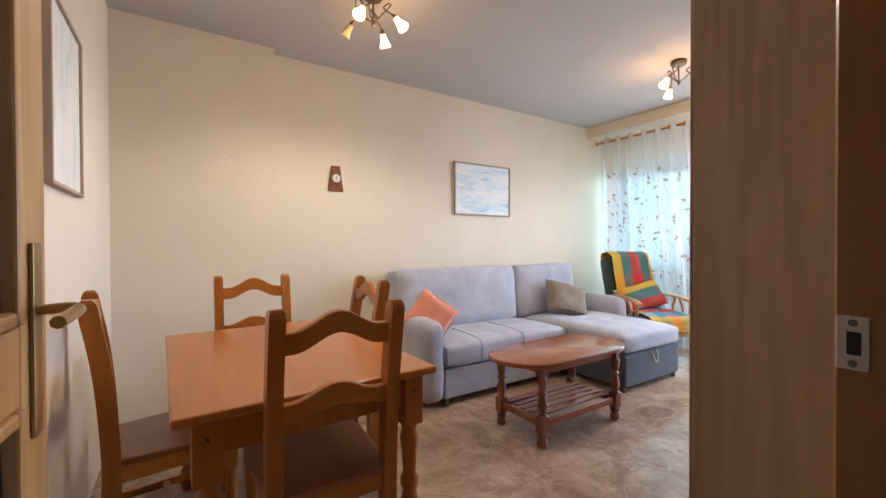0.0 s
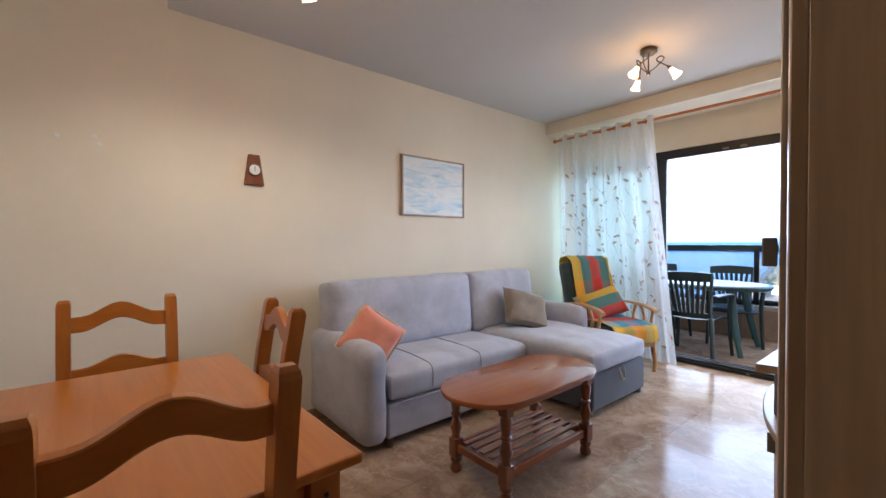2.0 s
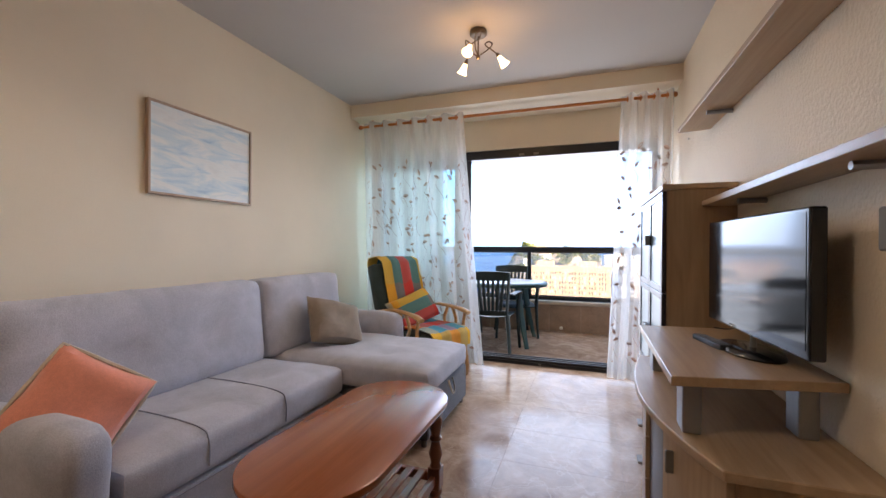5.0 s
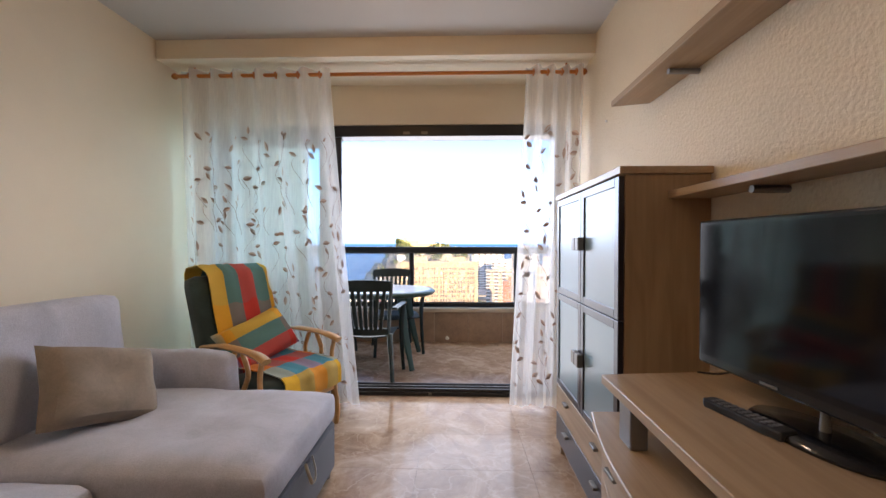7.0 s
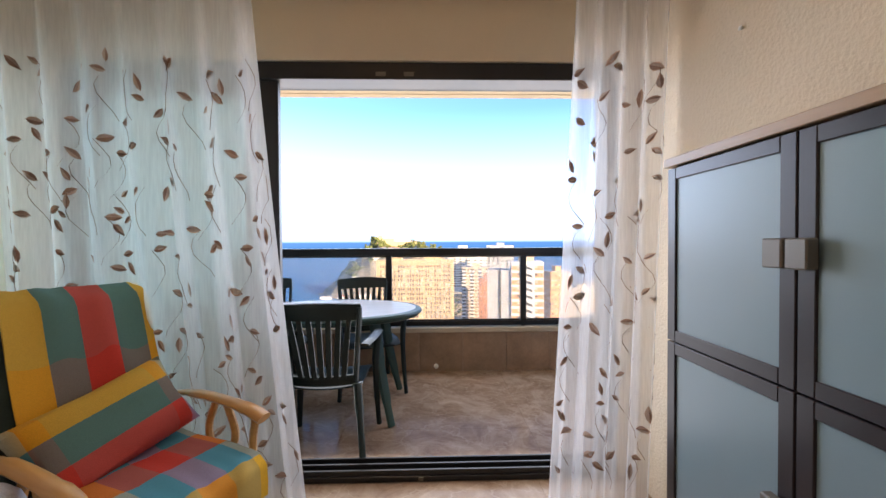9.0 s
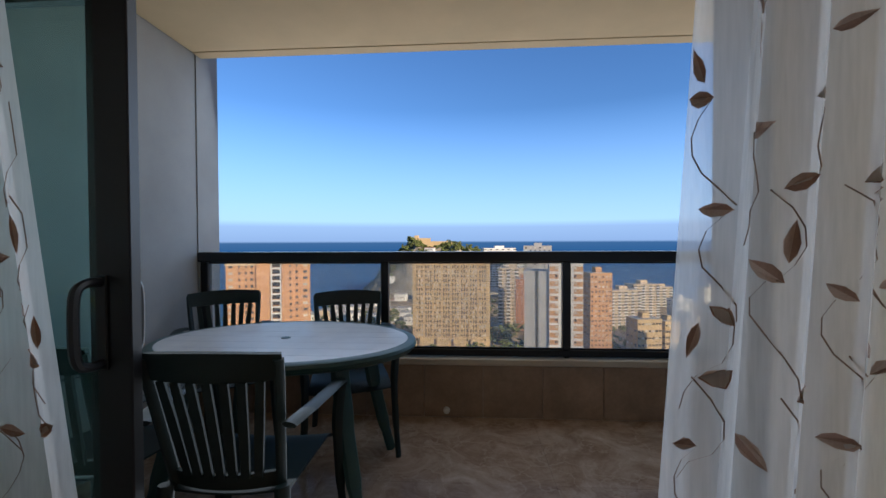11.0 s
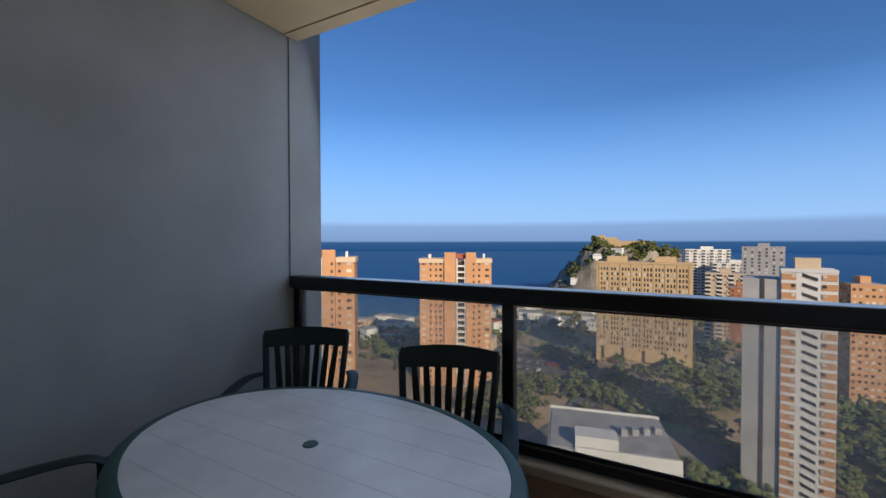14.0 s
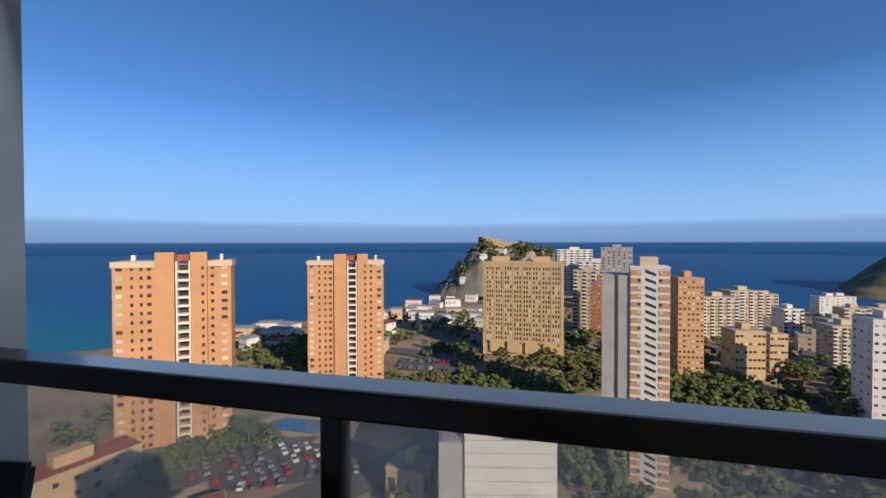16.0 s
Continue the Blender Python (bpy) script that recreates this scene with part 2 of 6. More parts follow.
M["piping"] = fabric("pale_piping", (0.66, 0.58, 0.44), 500, 0.1, 0.3)
M["taupe"] = fabric("taupe_velvet", (0.27, 0.21, 0.15), 500, 0.2, 0.3, nap=9)
M["armchair_green"] = fabric("dark_green_upholstery", (0.035, 0.06, 0.055), 400, 0.2, 0.4)
M["beech_arm"] = wood("golden_beech", (0.42, 0.20, 0.06), (0.58, 0.32, 0.11), 1, 0.3, coat=0.35)
M["grey_metal"] = plain("grey_metal_leg", (0.30, 0.30, 0.31), 0.4, 0.8, var=0.1)
M["screen"] = plain("black_screen", (0.006, 0.006, 0.008), 0.09, var=0.1, bump=0.0)
M["screen"].node_tree.nodes["Principled BSDF"].inputs["Specular IOR Level"].default_value = 0.3
M["gloss_black"] = plain("gloss_black_plastic", (0.008, 0.008, 0.010), 0.14, var=0.1, bump=0.0)
M["matt_black"] = plain("matt_black_plastic", (0.02, 0.02, 0.022), 0.5, var=0.15)
M["key_grey"] = plain("grey_keys", (0.16, 0.16, 0.17), 0.6)
M["bronze"] = plain("brown_bronze_metal", (0.16, 0.12, 0.085), 0.35, 0.9, var=0.15)
M["cabinet_glass"] = thin_glass("cabinet_glass", (0.66, 0.72, 0.72), gloss=2.2)
M["green_plastic"] = plain("dark_green_resin", (0.006, 0.018, 0.017), 0.48, var=0.25, fine=160, bump=0.06)
M["table_white"] = plain("white_marbled_resin", (0.78, 0.76, 0.75), 0.30, var=0.08, scale=6, fine=40, bump=0.03)
M["board_line"] = plain("grey_board_line", (0.62, 0.61, 0.62), 0.4)
M["green_rim"] = plain("grey_green_resin", (0.035, 0.085, 0.080), 0.38, var=0.15)
M["white_plastic"] = plain("white_switch_plastic", (0.8, 0.78, 0.72), 0.4)


def glowing(name, c, strength):
    m, n, l, b = mat_base(name)
    b.inputs["Base Color"].default_value = (0.9, 0.85, 0.75, 1)
    b.inputs["Emission Color"].default_value = rgba(c)
    b.inputs["Emission Strength"].default_value = strength
    b.inputs["Roughness"].default_value = 0.4
    return m


M["shade_lit"] = glowing("lit_alabaster_glass", (1.0, 0.62, 0.26), 0.9)
M["shade_unlit"] = plain("alabaster_glass", (0.75, 0.58, 0.36), 0.4, var=0.2)


def plaid(name):
    """Woven throw: broad coloured stripes crossed by broad coloured bands."""
    m, n, l, b = mat_base(name)
    tc = n.new("ShaderNodeTexCoord")
    sep = n.new("ShaderNodeSeparateXYZ")
    l.new(tc.outputs["UV"], sep.inputs[0])

    def bands(fac, cols):
        r = n.new("ShaderNodeValToRGB")
        r.color_ramp.interpolation = "CONSTANT"
        e = r.color_ramp.elements
        e[0].position, e[0].color = 0.0, rgba(cols[0][1])
        e[1].position, e[1].color = cols[1][0], rgba(cols[1][1])
        for p, c in cols[2:]:
            k = e.new(p)
            k.color = rgba(c)
        l.new(fac, r.inputs["Fac"])
        return r.outputs["Color"]
    mustard, teal, red, blue = (0.74, 0.42, 0.02), (0.09, 0.20, 0.18), (0.60, 0.045, 0.03), (0.04, 0.30, 0.46)
    a = bands(sep.outputs[0], [(0, mustard), (0.07, teal), (0.30, red), (0.54, teal), (0.77, mustard)])
    c = bands(sep.outputs[1], [(0, teal), (0.30, red), (0.40, blue), (0.58, red), (0.76, blue), (0.95, mustard)])
    weave = noise_node(n, l, coords(n, l), 420, 2)
    mr = n.new("ShaderNodeMapRange")
    mr.inputs[1].default_value, mr.inputs[2].default_value = 0.38, 0.46
    mr.inputs[3].default_value, mr.inputs[4].default_value = 0.2, 0.62
    l.new(sep.outputs[1], mr.inputs[0])
    col = mixed(n, l, a, c, mr.outputs[0])
    col = mixed(n, l, col, ramp(n, l, weave, [(0.3, (0.65, 0.65, 0.65)), (0.7, (1, 1, 1))]), 0.6, "MULTIPLY")
    l.new(col, b.inputs["Base Color"])
    b.inputs["Roughness"].default_value = 0.95
    bumped(n, l, b, weave, 0.4, 0.0015)
    return m


M["plaid"] = plaid("plaid_cotton_throw")


def painting(name, vertical):
    m, n, l, b = mat_base(name)
    v = coords(n, l, (1, 1, 1))
    sep = n.new("ShaderNodeSeparateXYZ")
    l.new(v, sep.inputs[0])
    s = [2.0, 2.0, 9.0] if not vertical else [9.0, 9.0, 2.0]
    brush = noise_node(n, l, coords(n, l, tuple(s)), 1.6, 6, 0.6, 0.8)
    cols = [(0.28, (0.36, 0.54, 0.68)), (0.42, (0.62, 0.74, 0.80)), (0.55, (0.82, 0.85, 0.84)), (0.75, (0.72, 0.74, 0.74))]
    if vertical:
        cols = [(0.3, (0.42, 0.55, 0.62)), (0.45, (0.66, 0.70, 0.70)), (0.6, (0.76, 0.74, 0.70)), (0.8, (0.5, 0.56, 0.6))]
    l.new(ramp(n, l, brush, cols), b.inputs["Base Color"])
    b.inputs["Roughness"].default_value = 0.6
    return m


M["sea_painting"] = painting("sea_painting", False)
M["blue_painting"] = painting("blue_vertical_painting", True)
M["pale_frame"] = wood("pale_frame_wood", (0.36, 0.25, 0.17), (0.50, 0.38, 0.28), 2, 0.5, coat=0.0)


def sheer(name):
    m = bpy.data.materials.new(name)
    m.use_nodes = True
    n, l = m.node_tree.nodes, m.node_tree.links
    n.remove(n["Principled BSDF"])
    clear, thru, face, both, mix = (n.new(k) for k in ("ShaderNodeBsdfTransparent", "ShaderNodeBsdfTranslucent", "ShaderNodeBsdfDiffuse", "ShaderNodeMixShader", "ShaderNodeMixShader"))
    thru.inputs["Color"].default_value, face.inputs["Color"].default_value = (0.86, 0.85, 0.83, 1), (0.84, 0.81, 0.76, 1)
    both.inputs[0].default_value = 0.45
    l.new(thru.outputs[0], both.inputs[1])
    l.new(face.outputs[0], both.inputs[2])
    f = noise_node(n, l, coords(n, l, (40, 40, 3)), 3.0, 3)
    mr = n.new("ShaderNodeMapRange")
    mr.inputs[3].default_value, mr.inputs[4].default_value = 0.46, 0.66
    l.new(f, mr.inputs[0])
    l.new(mr.outputs[0], mix.inputs[0])
    l.new(clear.outputs[0], mix.inputs[1])
    l.new(both.outputs[0], mix.inputs[2])
    l.new(mix.outputs[0], n["Material Output"].inputs["Surface"])
    return m


M["sheer"] = sheer("sheer_voile")
M["leaf_thread"] = fabric("brown_leaf_embroidery", (0.33, 0.205, 0.15), 500, 0.25, 0.4)
M["pale_thread"] = fabric("pale_leaf_embroidery", (0.46, 0.34, 0.27), 500, 0.25, 0.4)
M["stem_thread"] = fabric("grey_brown_stem_thread", (0.30, 0.22, 0.17), 500, 0.2, 0.3)
# ---- mesh helpers ----
def bm_box(bm, x0, x1, y0, y1, z0, z1, bevel=0.0, seg=1):
    made = bmesh.ops.create_cube(bm, size=1.0)["verts"]
    for v in made:
        v.co = Vector((x0 + (v.co.x + 0.5) * (x1 - x0), y0 + (v.co.y + 0.5) * (y1 - y0), z0 + (v.co.z + 0.5) * (z1 - z0)))
    if bevel:
        edges = list({e for v in made for e in v.link_edges})
        bmesh.ops.bevel(bm, geom=edges, offset=bevel, segments=seg, affect="EDGES", profile=0.5)
    return bm


def box(x0, x1, y0, y1, z0, z1, bevel=0.0, seg=1):
    return bm_box(bmesh.new(), x0, x1, y0, y1, z0, z1, bevel, seg)


def mesh_of(name, bm, material, smooth=False):
    bmesh.ops.recalc_face_normals(bm, faces=bm.faces)
    me = bpy.data.meshes.new(name)
    bm.to_mesh(me)
    bm.free()
    me.materials.append(material)
    if smooth:
        me.shade_smooth()
        me.set_sharp_from_angle(angle=radians(40))
    return me


def thing(name, label, category, group="", kind="", m=None):
    ob = new(name)
    ob.empty_display_size = 0.1
    if m is not None:
        ob.matrix_basis = m
    return tagged(ob, label, category, group, kind)


def part(name, bm, material, parent, label="", smooth=False):
    ob = new(name, mesh_of(name, bm, material, smooth))
    ob.parent = parent
    if label:
        tagged(ob, label)
    return ob


def solid(name, bm, material, label, category, group="", kind="", smooth=False, m=None):
    ob = new(name, mesh_of(name, bm, material, smooth))
    if m is not None:
        ob.matrix_basis = m
    return tagged(ob, label, category, group, kind)


def share(name, me, parent, m):
    ob = new(name, me)
    ob.parent = parent
    ob.matrix_basis = m
    return ob


def prism(outline, depth, bevel=0.0, seg=1):
    """An outline in x and z, as thick as depth along y."""
    bm = bmesh.new()
    vs = [bm.verts.new((x, -depth / 2, z)) for x, z in outline]
    f = bm.faces.new(vs)
    top = bmesh.ops.extrude_face_region(bm, geom=[f])["geom"]
    bmesh.ops.translate(bm, verts=[g for g in top if isinstance(g, bmesh.types.BMVert)], vec=(0, depth, 0))
    if bevel:
        bmesh.ops.recalc_face_normals(bm, faces=bm.faces)
        es = [e for e in bm.edges if len(e.link_faces) == 2 and e.calc_face_angle(0) > 0.6]
        bmesh.ops.bevel(bm, geom=es, offset=bevel, segments=seg, affect="EDGES", profile=0.5)
    return bm


def plate(outline, z0, z1, bevel=0.0, seg=1):
    """An outline in x and y between two heights."""
    bm = bmesh.new()
    f = bm.faces.new([bm.verts.new((x, y, z0)) for x, y in outline])
    top = bmesh.ops.extrude_face_region(bm, geom=[f])["geom"]
    bmesh.ops.translate(bm, verts=[g for g in top if isinstance(g, bmesh.types.BMVert)], vec=(0, 0, z1 - z0))
    if bevel:
        bmesh.ops.recalc_face_normals(bm, faces=bm.faces)
        es = [e for e in bm.edges if len(e.link_faces) == 2 and e.calc_face_angle(0) > 0.9]
        bmesh.ops.bevel(bm, geom=es, offset=bevel, segments=seg, affect="EDGES", profile=0.5)
    return bm


def lathe(profile, seg=16, bm=None, at=(0, 0, 0)):
    """A turned piece from (radius, height) pairs."""
    bm = bm or bmesh.new()
    rings = []
    for r, z in profile:
        rings.append([bm.verts.new((at[0] + r * math.cos(2 * math.pi * i / seg), at[1] + r * math.sin(2 * math.pi * i / seg), at[2] + z)) for i in range(seg)])
    for a, b in zip(rings, rings[1:]):
        for i in range(seg):
            bm.faces.new((a[i], a[(i + 1) % seg], b[(i + 1) % seg], b[i]))
    bm.faces.new(rings[0])
    bm.faces.new(rings[-1])
    return bm


def tube(points, radius, seg=8, bm=None, flat=1.0):
    """A bar along a line of points; radius may be a list."""
    bm = bm or bmesh.new()
    pts = [Vector(p) for p in points]
    radii = radius if isinstance(radius, (list, tuple)) else [radius] * len(pts)
    rings, side = [], None
    for i, p in enumerate(pts):
        d = (pts[min(i + 1, len(pts) - 1)] - pts[max(i - 1, 0)]).normalized()
        if side is None:
            side = d.orthogonal().normalized() if abs(d.z) > 0.9 else d.cross(Vector((0, 0, 1))).normalized()
        side = (side - d * side.dot(d)).normalized()
        up = d.cross(side)
        rings.append([bm.verts.new(p + radii[i] * (math.cos(2 * math.pi * k / seg) * side + flat * math.sin(2 * math.pi * k / seg) * up)) for k in range(seg)])
    for a, b in zip(rings, rings[1:]):
        for k in range(seg):
            bm.faces.new((a[k], a[(k + 1) % seg], b[(k + 1) % seg], b[k]))
    bm.faces.new(rings[0])
    bm.faces.new(rings[-1])
    return bm


def smooth_line(points, steps=6):
    """A Catmull-Rom line through points."""
    p = [Vector(q) for q in points]
    p = [2 * p[0] - p[1]] + p + [2 * p[-1] - p[-2]]
    out = []
    for i in range(1, len(p) - 2):
        for k in range(steps):
            t = k / steps
            out.append(0.5 * (2 * p[i] + (p[i + 1] - p[i - 1]) * t + (2 * p[i - 1] - 5 * p[i] + 4 * p[i + 1] - p[i + 2]) * t * t + (3 * p[i] - p[i - 1] - 3 * p[i + 1] + p[i + 2]) * t ** 3))
    out.append(p[-2])
    return out


def sheet(fn, nu, nv, thick=0.0, bm=None):
    """A surface fn(u, v) over 0..1, with a back at thick along -normal when asked."""
    bm = bm or bmesh.new()
    g = [[bm.verts.new(fn(i / nu, j / nv)) for j in range(nv + 1)] for i in range(nu + 1)]
    faces = [bm.faces.new((g[i][j], g[i + 1][j], g[i + 1][j + 1], g[i][j + 1])) for i in range(nu) for j in range(nv)]
    if thick:
        bmesh.ops.recalc_face_normals(bm, faces=faces)
        bmesh.ops.solidify(bm, geom=faces, thickness=thick)
    return bm


def pillow(w, h, d, n=14, sag=0.0, seed=1):
    """A stuffed cushion: w by h, d thick, with pinched seams and soft dents."""
    bm = bmesh.new()
    rows = {}
    for s in (1, -1):
        for i in range(n + 1):
            for j in range(n + 1):
                u, v = 2 * i / n - 1, 2 * j / n - 1
                edge = max(0.0, (1 - u ** 4) * (1 - v ** 4)) ** 0.45
                if edge == 0 and s < 0:
                    rows[(s, i, j)] = rows[(1, i, j)]
                    continue
                pinch = 1 - 0.07 * (1 - abs(u)) * (abs(v) ** 3) - 0.0
                pinch2 = 1 - 0.07 * (1 - abs(v)) * (abs(u) ** 3)
                wob = 0.10 * noise.noise(Vector((u * 1.7, v * 1.7, seed * 3.1 + s)))
                rows[(s, i, j)] = bm.verts.new((u * w / 2 * pinch2, s * d / 2 * edge * (1 + wob * 2) + sag * u * u, v * h / 2 * pinch + 0.02 * h * wob))
        for i in range(n):
            for j in range(n):
                q = [rows[(s, i, j)], rows[(s, i + 1, j)], rows[(s, i + 1, j + 1)], rows[(s, i, j + 1)]]
                try:
                    bm.faces.new(q)
                except ValueError:
                    pass
    return bm


# ---- the room's shell ----
WX0, WX1, WY0, WY1, CZ = -3.15, -0.25, -0.15, 4.85, 2.545


def structure(name, bm, material, label, category, smooth=False):
    return solid(name, bm, material, label, category, "", "structure", smooth)


structure("wall_west", box(-3.35, WX0, -0.35, 5.06, -0.2, 2.72), M["cream"], "cream painted plaster wall behind the grey sofa", "wall")
structure("wall_pier", box(WX0, -3.055, WY0, 0.78, 0.0, CZ), M["cream"], "shallow cream plaster pier beside the dining table", "wall")
structure("wall_south", box(WX0, 0.04, -0.35, WY0, -0.2, 2.72), M["cream"], "cream painted plaster wall behind the dining table", "wall")
structure("wall_east", box(WX1, -0.10, 1.22, 5.06, -0.2, 2.72), M["stucco"], "cream wall with rough spattered plaster behind the television", "wall")
bm = box(-0.088, 0.04, 0.82, 1.4, -0.2, 2.72)
bm_box(bm, -0.10, 0.04, -0.15, -0.10, -0.2, 2.72)
bm_box(bm, -0.10, 0.04, -0.10, 0.82, 2.09, 2.72)
structure("wall_door", bm, M["cream"], "cream painted wall around the hall doorway", "wall")
bm = box(WX0, WX1, 4.87, 5.06, 2.117, 2.72)
bm_box(bm, WX0, -3.10, 4.87, 5.06, 0.0, 2.117)
bm_box(bm, -0.34, WX1, 4.87, 5.06, 0.0, 2.117)
structure("wall_north", bm, M["cream"], "cream painted wall over the balcony door", "wall")
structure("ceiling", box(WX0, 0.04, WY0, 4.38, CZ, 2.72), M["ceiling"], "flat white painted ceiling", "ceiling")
structure("ceiling_soffit", box(WX0, WX1, 4.38, 4.87, 2.42, 2.72), M["cream"], "cream lowered plaster soffit along the balcony door", "ceiling")
# hall behind the doorway
bm = box(0.04, 1.3, 1.4, 1.5, -0.2, 2.72)
bm_box(bm, 0.04, 1.3, -1.0, -0.9, -0.2, 2.72)
bm_box(bm, 1.2, 1.3, -0.9, 1.4, -0.2, 2.72)
bm_box(bm, 0.04, 0.10, -0.9, -0.35, -0.2, 2.72)
structure("wall_hall", bm, M["hall"], "plain painted walls of the hall", "wall")
structure("ceiling_hall", box(0.04, 1.2, -0.9, 1.4, 2.45, 2.6), M["ceiling"], "white painted ceiling of the hall", "ceiling")
structure("floor_hall", box(0.04, 1.2, -0.9, 1.4, -0.2, 0.0), M["marble"], "polished brown marble floor of the hall", "floor")
# hall door frame and its strike plate
frame_ob = thing("door_frame", "orange-brown varnished wooden frame of the hall doorway", "door frame", kind="structure")
part("jamb", box(-0.092, 0.065, 0.79, 0.82, 0.0, 2.09, 0.003), M["jamb_wood"], frame_ob)
part("jamb", box(-0.125, 0.065, -0.10, -0.065, 0.0, 2.09, 0.003), M["jamb_wood"], frame_ob)
part("head", box(-0.125, 0.065, -0.065, 0.79, 2.05, 2.09, 0.003), M["jamb_wood"], frame_ob)
part("stop", box(-0.02, 0.0, 0.776, 0.79, 0.0, 2.05, 0.002), M["jamb_wood"], frame_ob)
sp = part("strike_plate", box(-0.0895, -0.064, 0.7875, 0.7898, 1.004, 1.060, 0.001), M["plate_steel"], frame_ob, "scratched steel strike plate")
# black block on the plate stands for the shade inside the latch hole
part("latch_hole_shade", box(-0.081, -0.070, 0.7862, 0.7874, 1.020, 1.044, 0.0005), M["black_alu"], sp)
for zz in (1.011, 1.053):
    part("screw", lathe([(0.004, 0), (0.0035, 0.0012)], 10), M["steel"], sp).matrix_basis = pose(-0.0765, 0.7876, zz, 90)
# ---- balcony door of black aluminium ----
win = thing("door_1", "black aluminium sliding balcony door pushed open", "sliding door", kind="structure")
part("frame_head", box(-3.10, -0.34, 4.885, 5.045, 2.03, 2.115, 0.003), M["black_alu"], win)
for a, b in ((-3.10, -3.05), (-0.39, -0.34)):
    part("frame_jamb", box(a, b, 4.885, 5.045, 0.055, 2.03, 0.003), M["black_alu"], win)
sill = part("track", box(-3.10, -0.34, 4.875, 5.05, 0.0, 0.03, 0.003), M["black_alu"], win)
for y in (4.885, 4.945, 5.005):
    part("track_rib", box(-3.10, -0.34, y, y + 0.014, 0.03, 0.056, 0.002), M["black_alu"], sill)
part("latch_catch", box(-1.36, -1.335, 4.868, 4.875, 0.008, 0.026, 0.001), M["steel"], sill)
for x in (-1.56, -1.42):
    part("roller_clip", box(x, x + 0.05, 4.878, 4.8845, 2.045, 2.065, 0.001), M["steel"], win)


def sash(x0, x1, y0, wide):
    s = part("sash", box(x0, x0 + 0.055, y0, y0 + 0.04, 0.056, 2.03, 0.004), M["black_alu"], win)
    part("stile", box(x1 - wide, x1, y0, y0 + 0.04, 0.056, 2.03, 0.004), M["black_alu"], s)
    part("rail", box(x0 + 0.055, x1 - wide, y0, y0 + 0.04, 1.965, 2.03, 0.004), M["black_alu"], s)
    part("rail", box(x0 + 0.055, x1 - wide, y0, y0 + 0.04, 0.056, 0.13, 0.004), M["black_alu"], s)
    p = part("pane", box(x0 + 0.055, x1 - wide, y0 + 0.017, y0 + 0.023, 0.13, 1.965), M["pane"], s)
    p.visible_shadow = False
    return s


sash_in = sash(-3.05, -2.052, 4.905, 0.105)
sash_out = sash(-3.04, -2.172, 4.985, 0.085)


def bow_handle(parent, x, y, z, side):
    """A D-shaped pull on a back plate, standing out to one side of the sash."""
    plate_ob = part("handle_plate", box(x - 0.017, x + 0.017, min(y, y + side * 0.008), max(y, y + side * 0.008), z - 0.135, z + 0.135, 0.003), M["black_alu"], parent)
    line = [(x, y, z - 0.115), (x, y + side * 0.05, z - 0.115), (x, y + side * 0.082, z - 0.09), (x, y + side * 0.088, z), (x, y + side * 0.082, z + 0.09), (x, y + side * 0.05, z + 0.115), (x, y, z + 0.115)]
    part("handle", tube(smooth_line(line, 4), 0.0135, 8), M["black_alu"], plate_ob, "black bow handle", True)


bow_handle(sash_in, -2.135, 4.9045, 1.0, -1)
bow_handle(sash_in, -2.135, 4.9455, 1.0, 1)

# ---- balcony shell ----
structure("floor_balcony", box(-3.06, 1.5, 5.05, 6.63, -0.2, -0.004), M["grout"], "jointed bed of the balcony floor", "floor")
bal_floor = bpy.data.objects["floor_balcony"]
structure("wall_balcony_west", box(-3.26, -3.06, 5.06, 6.64, -0.2, 2.85), M["grey_render"], "grey rendered side wall of the balcony in shade", "wall")
structure("wall_balcony_end", box(-3.26, -3.052, 6.643, 6.89, -0.9, 2.95), M["grey_render"], "paler grey rendered end of the balcony wall", "wall")
structure("wall_balcony_east", box(1.5, 1.7, 5.06, 6.89, -0.9, 2.60), M["grey_render"], "grey rendered side wall of the balcony", "wall")
structure("wall_facade", box(WX1 + 0.15, 1.7, 4.86, 5.05, -0.2, 2.60), M["grey_render"], "grey rendered outer wall beside the balcony door", "wall")
bm = box(-3.05, 1.7, 5.06, 6.60, 2.582, 2.85)
bm_box(bm, -3.05, 1.7, 6.607, 6.70, 2.578, 2.85)
structure("ceiling_balcony", bm, M["balcony_ceiling"], "cream painted underside of the balcony above with a drip groove", "ceiling")
parapet = thing("parapet", "low brown-tiled balcony kerb with a cream ledge", "parapet", kind="structure")
part("core", box(-3.06, 1.5, 6.645, 6.76, -0.9, 0.362), M["ledge"], parapet)
part("ledge", box(-3.06, 1.5, 6.62, 6.775, 0.364, 0.412, 0.006), M["ledge"], parapet, "cream painted ledge")
x = -3.055
while x < 1.49:
    x1 = min(x + 0.412, 1.498)
    part("tile", box(x, x1 - 0.003, 6.632, 6.644, 0.0, 0.362, 0.0015), M["skirting_tile"], parapet)
    x = x1
knob_ob = solid("drain_spout", lathe([(0.022, 0), (0.024, 0.01), (0.018, 0.035), (0.0, 0.042)], 14), plain("white_plastic", (0.8, 0.78, 0.72), 0.4), "small white plastic drain spout in the balcony kerb", "drain", smooth=True, m=pose(-1.25, 6.632, 0.05, 90))

